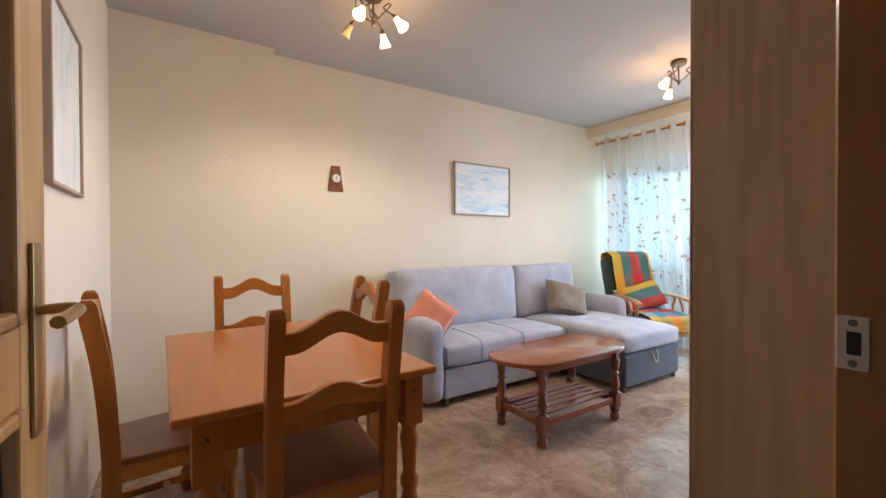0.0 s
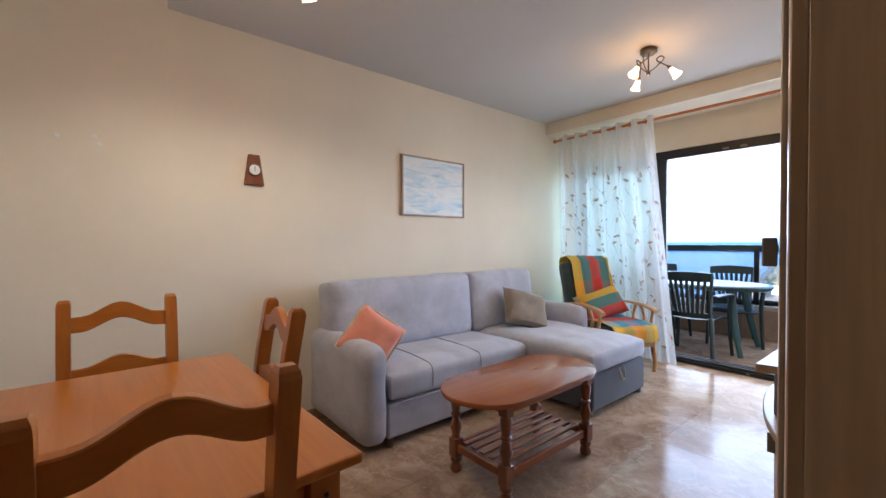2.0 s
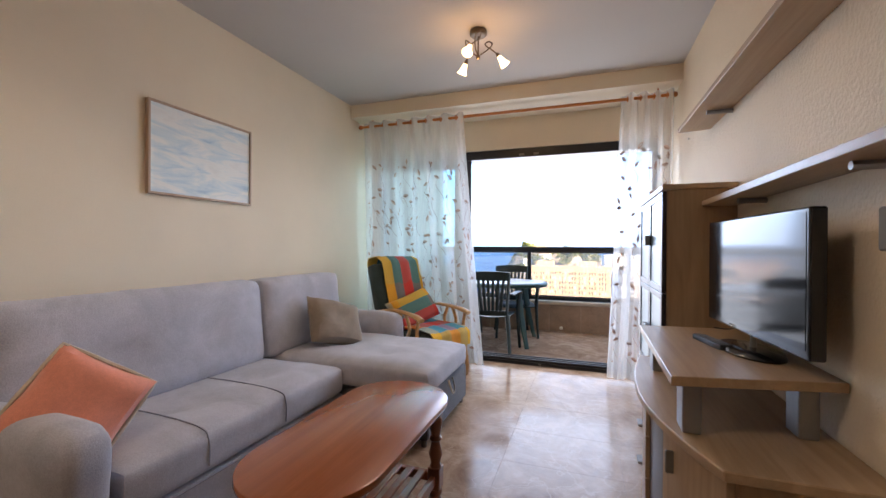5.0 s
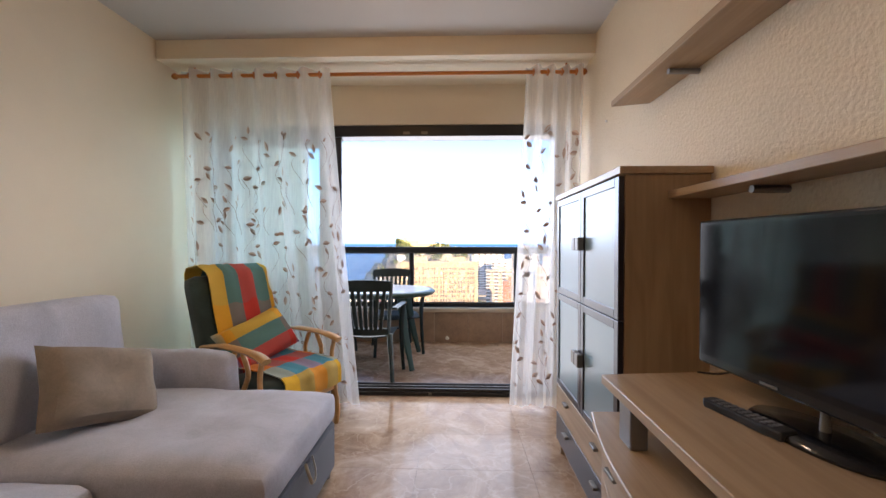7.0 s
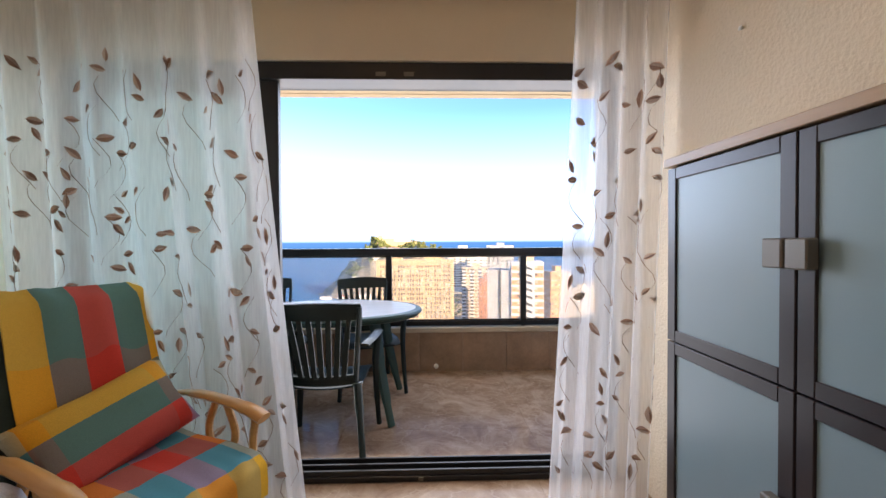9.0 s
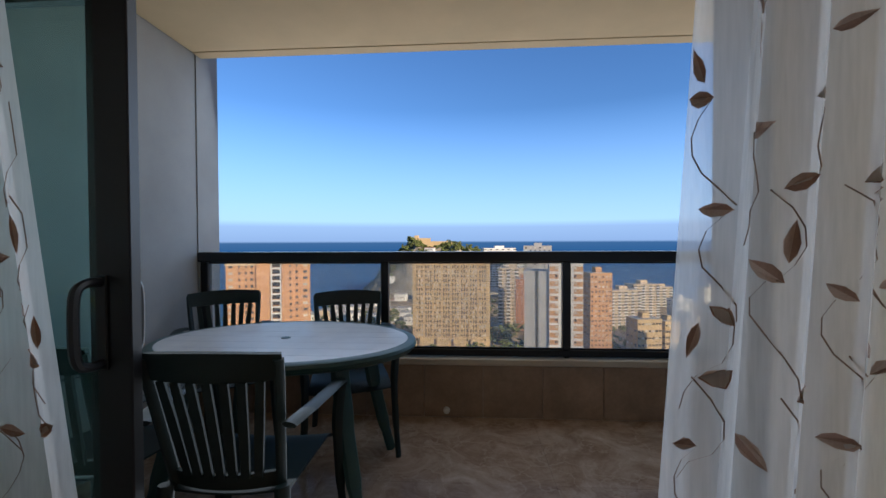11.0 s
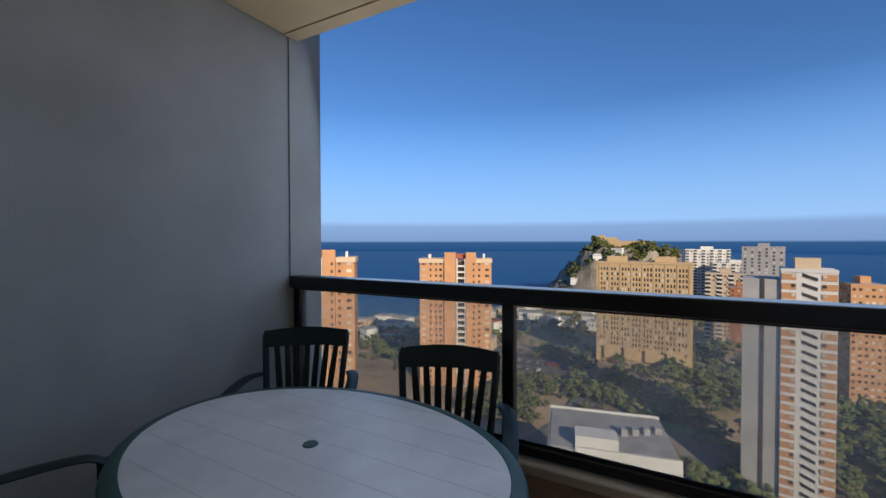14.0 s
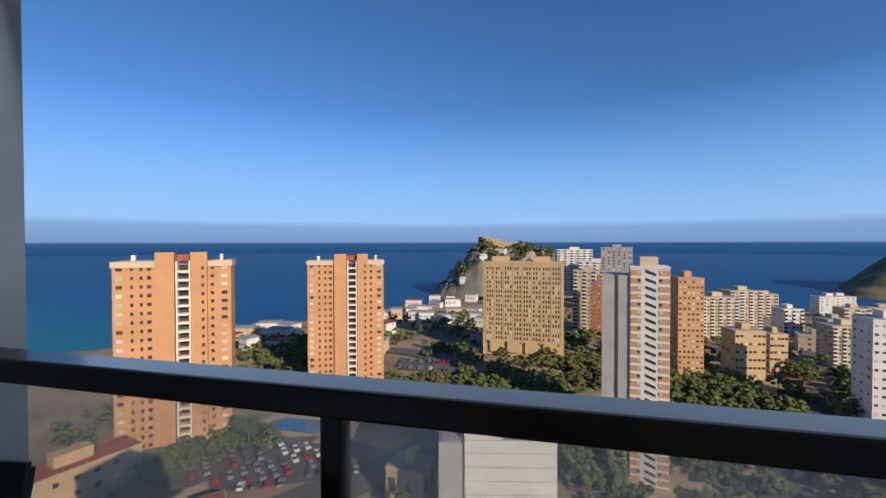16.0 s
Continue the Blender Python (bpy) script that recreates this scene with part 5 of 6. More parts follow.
M["paving"] = plain("pale_paving", (0.40, 0.30, 0.20), 0.9, var=0.12, scale=0.2, fine=3, bump=0)
M["pool"] = plain("pool_water", (0.02, 0.16, 0.36), 0.12, var=0.1, scale=0.4, bump=0)
M["pine"] = plain("pine_foliage", (0.085, 0.098, 0.022), 0.95, var=0.5, scale=0.25, fine=2.2, bump=0)
M["bark"] = plain("bark", (0.09, 0.06, 0.04), 0.95, var=0.3)
M["court"] = plain("grey_court", (0.17, 0.14, 0.12), 0.95, var=0.15, scale=0.2)
M["net_green"] = plain("green_mesh_fence", (0.10, 0.22, 0.08), 0.9, var=0.2)
M["rock"] = plain("limestone_rock", (0.23, 0.20, 0.155), 0.95, var=0.45, scale=0.03, fine=0.25, bump=0.6, dist=3.0)
M["scrub"] = plain("scrub_hill", (0.13, 0.12, 0.06), 0.95, var=0.5, scale=0.03, fine=0.3, bump=0.5, dist=3.0)


def sea_mat():
    m, n, l, b = mat_base("sea_water")
    v = coords(n, l, (1, 0.35, 1))
    w1, w2 = noise_node(n, l, v, 0.010, 6, 0.65), noise_node(n, l, v, 0.25, 4)
    sep = n.new("ShaderNodeSeparateXYZ")
    l.new(coords(n, l), sep.inputs[0])
    mr = n.new("ShaderNodeMapRange")
    mr.inputs[1].default_value, mr.inputs[2].default_value = 250, 900
    l.new(sep.outputs[1], mr.inputs[0])
    deep = ramp(n, l, mr.outputs[0], [(0.0, (0.016, 0.17, 0.25)), (0.35, (0.012, 0.095, 0.235)), (1.0, (0.010, 0.078, 0.21))])
    l.new(mixed(n, l, deep, ramp(n, l, w1, [(0.35, (0.7, 0.75, 0.8)), (0.65, (1, 1, 1))]), 0.7, "MULTIPLY"), b.inputs["Base Color"])
    b.inputs["Roughness"].default_value = 0.5
    b.inputs["Specular IOR Level"].default_value = 0.10
    bumped(n, l, b, w2, 0.5, 0.5)
    return m


SHORE = [(-1500, 60), (-600, 220), (-287, 345), (-196, 515), (-120, 640), (60, 735), (327, 705), (520, 730), (800, 900), (3000, 1500)]


def shore(x):
    for (a, ya), (b, yb) in zip(SHORE, SHORE[1:]):
        if a <= x <= b:
            return ya + (yb - ya) * (x - a) / (b - a)
    return 0.0


def ground_z(x, y):
    d = shore(x) - y + 14 * noise.noise(Vector((x * 0.012, y * 0.012, 0)))
    base = -67.0 - 23.0 * math.exp(-(((x - 60) / 75) ** 2 + ((y - 140) / 70) ** 2)) - 0.02 * max(0, x) - 0.012 * max(0, y - 200)
    base += 1.2 * noise.noise(Vector((x * 0.03, y * 0.03, 5)))
    k = max(0.0, min(1.0, d / 170))
    k = k * k * (3 - 2 * k)
    return SEA - 4 + (base - SEA + 4) * k


def terrain(x0, x1, y0, y1, nx, ny, fn):
    return sheet(lambda u, v: Vector((x0 + (x1 - x0) * u, y0 + (y1 - y0) * v, fn(x0 + (x1 - x0) * u, y0 + (y1 - y0) * v))), nx, ny)


structure("ground", terrain(-900, 900, -300, 900, 150, 120, ground_z), M["dry_ground"], "dry sloping ground of the town down to the shore", "ground", True)
structure("water", box(-4600, 4600, -200, 4700, SEA - 1, SEA), sea_mat(), "deep blue open sea reaching the horizon", "sea")


def painted_haze_mat():
    m = bpy.data.materials.new("painted_horizon_haze")
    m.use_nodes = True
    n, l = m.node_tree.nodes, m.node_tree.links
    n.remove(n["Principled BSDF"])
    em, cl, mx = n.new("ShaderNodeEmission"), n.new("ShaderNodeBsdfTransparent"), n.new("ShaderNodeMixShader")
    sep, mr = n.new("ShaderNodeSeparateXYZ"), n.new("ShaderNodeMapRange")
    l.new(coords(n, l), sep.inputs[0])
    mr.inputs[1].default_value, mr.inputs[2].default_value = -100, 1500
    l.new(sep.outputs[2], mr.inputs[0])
    # sea strip, haze and bluer low sky painted by height into the glow
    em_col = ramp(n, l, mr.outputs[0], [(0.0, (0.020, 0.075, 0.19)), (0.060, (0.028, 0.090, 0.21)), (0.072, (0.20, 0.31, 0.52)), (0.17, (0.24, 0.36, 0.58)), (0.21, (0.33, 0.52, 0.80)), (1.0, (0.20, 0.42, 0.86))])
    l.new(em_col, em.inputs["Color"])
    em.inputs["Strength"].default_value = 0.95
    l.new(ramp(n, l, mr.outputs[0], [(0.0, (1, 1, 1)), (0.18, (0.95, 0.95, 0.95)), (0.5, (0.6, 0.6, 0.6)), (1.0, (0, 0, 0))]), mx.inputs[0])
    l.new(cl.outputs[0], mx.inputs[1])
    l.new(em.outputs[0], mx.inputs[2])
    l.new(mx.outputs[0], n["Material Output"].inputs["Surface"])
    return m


# glowing shell added behind the sea to carry the painted haze
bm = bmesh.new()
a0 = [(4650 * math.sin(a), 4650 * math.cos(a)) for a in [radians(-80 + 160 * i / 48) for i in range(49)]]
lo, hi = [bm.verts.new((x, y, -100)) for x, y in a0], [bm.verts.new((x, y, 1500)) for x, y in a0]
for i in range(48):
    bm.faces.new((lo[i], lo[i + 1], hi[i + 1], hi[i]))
hz = structure("backdrop", bm, painted_haze_mat(), "glowing backdrop painted with a sea strip, haze band and low blue sky", "sky")
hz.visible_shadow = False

# unseen stubs of the building that the flat is part of, added against sun leaks
own = thing("own_building", "unseen grey stub of the flat's own block, added to keep the sun out", "building", kind="structure")
part("lower_storeys", box(-7, 6, -9, 6.6, -9, -0.92), M["facade_grey"], own)
part("upper_storeys", box(-7, 6, -9, 5.0, 2.9, 6), M["facade_grey"], own)
part("side_storey", box(-7, -3.4, -9, 4.8, -0.9, 2.88), M["facade_grey"], own)
part("side_storey", box(1.72, 6, -9, 5.05, -0.9, 2.88), M["facade_grey"], own)
part("rear_storey", box(-3.36, 1.70, -9, -1.05, -0.9, 2.88), M["facade_grey"], own)

WIN = {}


def pane_mesh(w, h, mt):
    key = (w, h, mt)
    if key not in WIN:
        WIN[key] = mesh_of("window", box(-w / 2, w / 2, -0.12, 0.12, -h / 2, h / 2), M[mt])
    return WIN[key]


def block(name, label, x, y, z0, w, d, h, rot, wall, cols, rows, win=(1.3, 1.2), side_cols=3, balconies=False, roof="roof_grey", seed=1):
    """A block of flats with its storeys of windows on the two faces that show."""
    rnd = random.Random(seed)
    b = thing(name, label, "building", m=pose(x, y, z0, 0, 0, rot))
    part("wall", box(-w / 2, w / 2, -d / 2, d / 2, -6, h), M[wall], b)
    part("parapet", box(-w / 2 - 0.15, w / 2 + 0.15, -d / 2 - 0.15, d / 2 + 0.15, h, h + 0.9), M[wall], b)
    part("roof", box(-w / 2 + 0.3, w / 2 - 0.3, -d / 2 + 0.3, d / 2 - 0.3, h + 0.9, h + 0.95), M[roof], b)
    part("lift_house", box(-w * 0.12, w * 0.16, -d * 0.15, d * 0.3, h + 0.95, h + 4.0), M[wall], b)
    sh = h / rows
    for r in range(rows):
        z = sh * (r + 0.55)
        for k in range(cols):
            if balconies and k % 2 == 0:
                continue
            share("window", pane_mesh(win[0], win[1], rnd.choice(("glass_and_shade", "glass_and_shade", "blind"))), b, pose(-w / 2 + w * (k + 0.5) / cols, -d / 2, z))
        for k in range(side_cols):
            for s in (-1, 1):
                share("window", pane_mesh(win[0], win[1], rnd.choice(("glass_and_shade", "blind"))), b, pose(s * w / 2, -d / 2 + d * (k + 0.5) / side_cols, z, 0, 0, 90))
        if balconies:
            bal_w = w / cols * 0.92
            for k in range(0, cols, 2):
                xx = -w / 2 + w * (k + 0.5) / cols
                # dark sheet on the wall, painted as the shade inside the balcony
                share("recess", pane_mesh(round(bal_w, 2), round(sh * 0.62, 2), "glass_and_shade"), b, pose(xx, -d / 2, z + 0.2))
                share("balcony", pane_mesh(round(bal_w + 0.3, 2), round(sh * 0.36, 2), "facade_white" if wall != "facade_sand" else "facade_sand"), b, pose(xx, -d / 2 - 0.75, z - sh * 0.3))
    return b


# twin brick towers by the sea, each with an open white stair
def stair_tower(x, y, z0, h, rot, group, far):
    b = thing("stair_tower", "orange brick tower block with an open white stairwell", "building", group, m=pose(x, y, z0, 0, 0, rot))
    sh = h / 21
    part("wing", box(-17, -5.2, -6, 9, -4, h - 1), M["brick_orange"], b)
    part("wing", box(7.4, 17, -5, 9, -4, h - 1), M["brick_orange"], b)
    part("core", box(-5.2, 7.4, -3.6, 9, -4, h), M["brick_orange"], b)
    part("pylon", box(-5.2, 0.2, -7.2, -3.6, -4, h + 4), M["brick_orange"], b)
    part("pylon", box(5.0, 7.4 + 2.4, -7.2, -4.9, -4, h + 4), M["brick_orange"], b)
    part("lift_roof", box(0.4, 4.8, -4, 3, h + 1, h + 3.2), M["roof_red"], b, "red metal lift roof")
    part("terrace_wall", box(-17.4, -5.2, -6.4, 9.2, h - 1, h + 1.0), M["facade_beige"], b)
    part("terrace_wall", box(9.8, 17.4, -5.4, 9.2, h - 1, h + 1.0), M["facade_beige"], b)
    part("chimney", box(-13.5, -12.3, 0, 1.2, h, h + 3.0), M["facade_white"], b)
    part("chimney", box(13.0, 14.0, 0, 1.2, h, h + 3.2), M["facade_white"], b)
    for s in (0.5, 4.3):
        part("stair_post", box(s, s + 0.5, -6.6, -3.6, -4, h + 1), M["facade_white"], b)
    # flat dark sheet painted as the shade of the open stairwell
    vo = pane_mesh(3.2, round(sh * 0.62, 2), "glass_and_shade")
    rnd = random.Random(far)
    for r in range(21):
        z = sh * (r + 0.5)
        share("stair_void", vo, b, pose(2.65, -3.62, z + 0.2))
        share("stair_landing", pane_mesh(3.4, round(sh * 0.26, 2), "facade_white"), b, pose(2.65, -6.2, z - sh * 0.38))
        for xx, yy, ww in ((-15.2, -6, 1.7), (-11.8, -6, 0.8), (-9.2, -6, 0.8), (-7.0, -6, 1.2), (8.6, -7.2, 0.8), (11.2, -5, 1.0), (14.9, -5, 1.8)):
            share("window", pane_mesh(ww, 1.15, "blind" if ww > 1.5 and rnd.random() < 0.8 else "glass_and_shade"), b, pose(xx, yy, z))
        for yy in (-2.5, 2.0, 6.0):
            share("window", pane_mesh(1.2, 1.1, "glass_and_shade"), b, pose(-17, yy, z, 0, 0, 90))
    return b


stair_tower(-124.9, 122.0, -67, 61.5, 36, "twin brick towers", 3)
stair_tower(-90.2, 181.0, -67, 59.5, 24, "twin brick towers", 5)

# long sand-coloured slab on pillars
sl = thing("slab_block", "sand-coloured slab block with dense vertical strips of windows on pillars", "building", m=pose(-11.4, 262.0, -72, 0, 0, -2))
part("wall", box(-24, 24, -8, 8, 5, 61), M["facade_sand"], sl)
part("podium", box(-22, 22, -5, 8, -6, 5), M["facade_beige"], sl)
part("parapet", box(-24.3, 24.3, -8.3, 8.3, 61, 62), M["facade_sand"], sl)
for a, b in ((-19, -9), (6, 16)):
    part("lift_house", box(a, b, -3, 5, 62, 65), M["facade_sand"], sl)
for i in range(12):
    part("pillar", box(-23.5 + i * 4.2, -22.7 + i * 4.2, -8, -7.2, -6, 5), M["facade_beige"], sl)
for i in range(9):
    part("fin", box(-22.6 + i * 5.6, -22.1 + i * 5.6, -8.3, -8.0, 14, 61), M["facade_sand"], sl)
rnd = random.Random(8)
for i in range(4):
    part("loggia_frame", box(-19.5 + i * 10.6, -12.0 + i * 10.6, -9.4, -8.0, 7, 13.5), M["facade_sand"], sl)
for r in range(19):
    for k in range(24):
        xx = -22.6 + 5.6 * (k // 3) + 1.4 + 1.55 * (k % 3)
        if r > 1:
            share("window", pane_mesh(0.75, 1.7, rnd.choice(("glass_and_shade", "glass_and_shade", "glass_and_shade", "blind"))), sl, pose(xx, -8, 7.0 + r * 2.83))

# slim tower with the zig-zag outer stair
zt = thing("zigzag_tower", "slim grey and brick tower with zig-zag stair openings", "building", m=pose(38.0, 170.0, -92, 0, 0, -9))
H4 = 84.0
part("wall", box(-6.4, 6.4, -6, 8, -4, H4), M["facade_white"], zt, "pale concrete walls")
# the wing's grey also carries the shade of the tower's left face
part("shaded_side_wing", box(-16.0, -6.4, -5.4, 9, -4, H4 - 2.5), M["facade_grey"], zt, "grey concrete side wing, darkened as the tower's shaded left face")
part("side_strip", box(-11.4, -10.4, -5.6, -5.4, 0, H4 - 2), M["glass_and_shade"], zt)
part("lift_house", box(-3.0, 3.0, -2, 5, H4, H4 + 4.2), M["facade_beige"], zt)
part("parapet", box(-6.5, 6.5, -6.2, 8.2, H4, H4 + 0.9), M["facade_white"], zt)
# dark prisms on the wall, painted as shade in the stair openings
zig = mesh_of("stair_opening", prism([(-1.7, 1.0), (-1.7, 0.0), (1.7, -1.3), (1.7, -0.3)], 0.3), M["glass_and_shade"])
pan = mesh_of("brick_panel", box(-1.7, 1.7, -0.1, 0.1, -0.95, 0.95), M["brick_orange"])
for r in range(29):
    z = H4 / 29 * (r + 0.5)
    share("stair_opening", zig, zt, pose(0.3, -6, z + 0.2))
    for xx in (-4.55, 4.6):
        share("brick_panel", pan, zt, pose(xx, -6.02, z))
        share("window", pane_mesh(0.9, 0.9, "blind" if r % 3 else "glass_and_shade"), zt, pose(xx + (1.0 if xx < 0 else -1.1), -6.1, z + 0.3))

block("brick_block", "orange brick tower block with rows of small windows", 73.5, 243, -84, 12.5, 12, 66.5, 6, "brick_orange", 6, 24, (1.0, 1.0), 4, seed=2)
block("stepped_block", "beige block of flats with deep balconies", 157, 382, -84, 24, 16, 46, 8, "facade_beige", 7, 19, (1.2, 1.2), 3, True, seed=3)
block("stepped_block", "beige stepped block of flats with brick sides", 129, 356, -84, 27, 14, 43.5, 12, "facade_beige", 9, 17, (1.2, 1.2), 4, True, seed=4)
block("low_block", "yellow low block of flats with white window bays", 105.5, 256, -84, 15.5, 12, 38, 10, "facade_sand", 7, 9, (1.5, 1.2), 3, seed=5)
block("low_block", "yellow low block of flats with white window bays", 126, 270, -84, 9.5, 10, 34, 10, "facade_sand", 5, 9, (1.5, 1.2), 3, seed=6)
block("beige_tower", "pale beige tower of flats with stacked balconies", 171, 290, -82, 19, 13, 34.5, 4, "facade_beige", 8, 15, (1.2, 1.1), 4, True, seed=7)
block("white_tower", "white tower of flats with a brick-red side wall", 137, 210, -84, 15, 13, 53.5, -4, "facade_white", 6, 15, (1.1, 1.0), 3, seed=8)
block("grey_tower", "tall grey tower behind the slab block", 76.5, 462, -88, 30, 20, 84, -8, "facade_grey", 6, 28, (1.6, 1.6), 4, seed=9)
block("terraced_block", "pale block of flats with long white balconies", 37.5, 360, -85, 24, 15, 63, -4, "facade_beige", 7, 21, (1.2, 1.2), 3, True, seed=10)
block("brick_side_block", "brick-red block end beside the terraced flats", 42, 332, -85, 9.5, 14, 56, -6, "brick_red", 3, 18, (1.0, 1.0), 3, seed=11)
block("white_hill_block", "white stepped flats on the slope of the headland", 40, 552, -60, 44, 16, 52, 10, "facade_white", 11, 16, (2.0, 1.4), 3, True, seed=12)
block("white_hill_block", "white stepped flats on the slope of the headland", 64, 530, -72, 40, 16, 50, 2, "facade_white", 10, 14, (2.0, 1.4), 3, True, seed=13)
for i, (x, y, w, tall, mt) in enumerate(((198, 398, 16, 30, "facade_white"), (214, 372, 18, 24, "facade_grey"), (226, 495, 20, 36, "facade_beige"), (292, 512, 24, 34, "facade_white"), (262, 430, 20, 28, "facade_beige"), (330, 560, 26, 28, "facade_white"), (250, 545, 22, 26, "facade_beige"), (180, 440, 14, 40, "facade_grey"), (310, 470, 24, 22, "facade_beige"), (205, 330, 26, 14, "facade_white"), (235, 340, 24, 12, "roof_red"), (180, 330, 20, 10, "facade_beige"))):
    h = 6 + tall * 0.45
    block("town_block", "pale mid-rise flats in the crowded town", x, y, ground_z(x, y), w, 13, h, 14 - 3 * i, mt, 5, max(3, int(h / 2.9)), (1.4, 1.2), 2, i % 2 == 0, seed=20 + i)

# warehouse-like white building under the balcony
gb = thing("white_hall", "low white building with a ribbed front and flat grey roof", "building", m=pose(-13.0, 109.0, -70, 0, 0, 12))
part("wall", box(-13.5, 13.5, -11, 11, -6, 25.5), M["facade_grey"], gb)
part("front_cladding", box(-7.5, 13.5, -11.6, -11, -6, 26.3), M["facade_white"], gb, "white ribbed cladding")
for i in range(8):
    part("cladding_joint", box(-7.5, 13.5, -11.66, -11.6, 1 + i * 3.2, 1.12 + i * 3.2), M["roof_grey"], gb)
part("roof", box(-13, 13, -10.6, 10.6, 25.5, 25.7), M["roof_grey"], gb)
part("roof_edge", box(-13.5, 13.5, 10.6, 11, 25.5, 26.3), M["facade_white"], gb)
part("roof_room", box(-7.5, 1.5, -10, -5, 25.7, 28.2), M["facade_white"], gb)
for i in range(4):
    part("roof_unit", box(3 + i * 2.6, 4.4 + i * 2.6, -2 + i, 0.6 + i, 25.7, 27.2), M["facade_grey"], gb)
yb = block("garage_block", "small ochre building with arched doors", -36, 112, -68, 11, 9, 8, -6, "facade_sand", 3, 1, (2.2, 3.6), 2, seed=40)
rb = block("clubhouse", "long ochre building with a red roof", -124, 87, -66, 30, 10, 8, 74, "facade_sand", 7, 2, (1.2, 1.2), 2, False, "roof_red", 41)
block("clubhouse", "long ochre building with a red roof", -84, 80, -67, 24, 9, 5, 46, "facade_sand", 5, 1, (1.2, 1.2), 2, False, "roof_red", 42)

# white villas along the shore and under the headland
rnd = random.Random(77)
villas = [(-215 + rnd.uniform(0, 60), 215 + rnd.uniform(0, 70)) for _ in range(14)] + [(-160 + rnd.uniform(-26, 60), 270 + rnd.uniform(-30, 130)) for _ in range(16)] + [(-110 + rnd.uniform(-40, 95), 400 + rnd.uniform(-60, 170)) for _ in range(34)]
for x, y in villas:
    if y > shore(x) - 25:
        continue
    z, w, h = ground_z(x, y), rnd.uniform(9, 18), rnd.uniform(5, 10)
    v = thing("villa", "small white house with a flat terrace in the old quarter", "house", "white houses by the sea", m=pose(x, y, z, 0, 0, rnd.uniform(-30, 30)))
    part("wall", box(-w / 2, w / 2, -5, 5, -5, h), M["facade_white"] if rnd.random() < 0.75 else M["facade_beige"], v)
    part("roof", box(-w / 2 - 0.3, w / 2 + 0.3, -5.3, 5.3, h, h + 0.5), M["roof_red"] if rnd.random() < 0.35 else M["roof_grey"], v)
    for k in range(int(w / 3)):
        share("window", pane_mesh(1.3, 1.3, "glass_and_shade"), v, pose(-w / 2 + 1.6 + k * 3, -5, h * 0.55))


# the rocky headland and the far cape
def headland(x, y):
    u, v = (x + 62) / 165, (y - 770) / 95
    r = 1 - (u * u + v * v)
    k = max(0.0, r)
    n1 = noise.fractal(Vector((x * 0.024, y * 0.024, 3)), 0.7, 2.0, 6) - 1.1 * abs(noise.noise(Vector((x * 0.045, y * 0.03, 8))))
    left = max(0.0, min(1.0, (x + 228) / 125))
    peak = 108 * min(1.0, k * 2.2) ** 0.7 * left * (1 - 0.22 * max(0, (x + 20) / 110)) * (1 - 0.12 * abs(x + 85) / 60)
    peak = min(peak, 84 + 0.35 * max(0.0, peak - 84))
    return SEA - 6 + peak + 15 * n1 * min(1, k * 3)


structure("rock_headland", terrain(-240, 110, 672, 870, 150, 90, headland), M["rock"], "rugged limestone headland rising from the sea", "headland", True)
structure("far_cape", terrain(470, 1500, 800, 1240, 80, 50, lambda x, y: SEA - 8 + 120 * max(0.0, min(1.0, (x - 592 - 0.6 * (y - 1000)) / 150)) ** 0.8 * max(0.0, 1 - ((y - 1020) / 190) ** 2) + 10 * noise.fractal(Vector((x * 0.012, y * 0.012, 9)), 0.9, 2.0, 4)), M["scrub"], "dark scrub-covered cape across the bay", "headland", True)
rnd = random.Random(31)
for _ in range(46):
    x, y = rnd.uniform(-172, -62), rnd.uniform(560, 700)
    z = max(ground_z(x, y), headland(x, y) if y > 672 else SEA - 5)
    if z < SEA + 5:
        continue
    w, h = rnd.uniform(8, 17), rnd.uniform(4, 8)
    v = thing("villa", "small white house stepped up the foot of the headland", "house", "white houses by the sea", m=pose(x, y, z, 0, 0, rnd.uniform(-35, 35)))
    part("wall", box(-w / 2, w / 2, -4.5, 4.5, -7, h), M["facade_white"], v)
    part("roof", box(-w / 2 - 0.3, w / 2 + 0.3, -4.8, 4.8, h, h + 0.5), M["roof_red"] if rnd.random() < 0.25 else M["roof_grey"], v)
    for k in range(int(w / 3)):
        share("window", pane_mesh(1.3, 1.3, "glass_and_shade"), v, pose(-w / 2 + 1.6 + k * 3, -4.5, h * 0.55))
fort = thing("castle_ruin", "sandy stone ruin on top of the headland", "ruin", m=pose(-92, 768, 6))
part("rampart", box(20, 62, -5, 5, -24, -3), M["facade_sand"], fort)
part("wall", box(-22, 20, -6, 6, -14, 3), M["facade_sand"], fort)
part("tower", box(-10, -2, -5, 5, 3, 8), M["facade_sand"], fort)


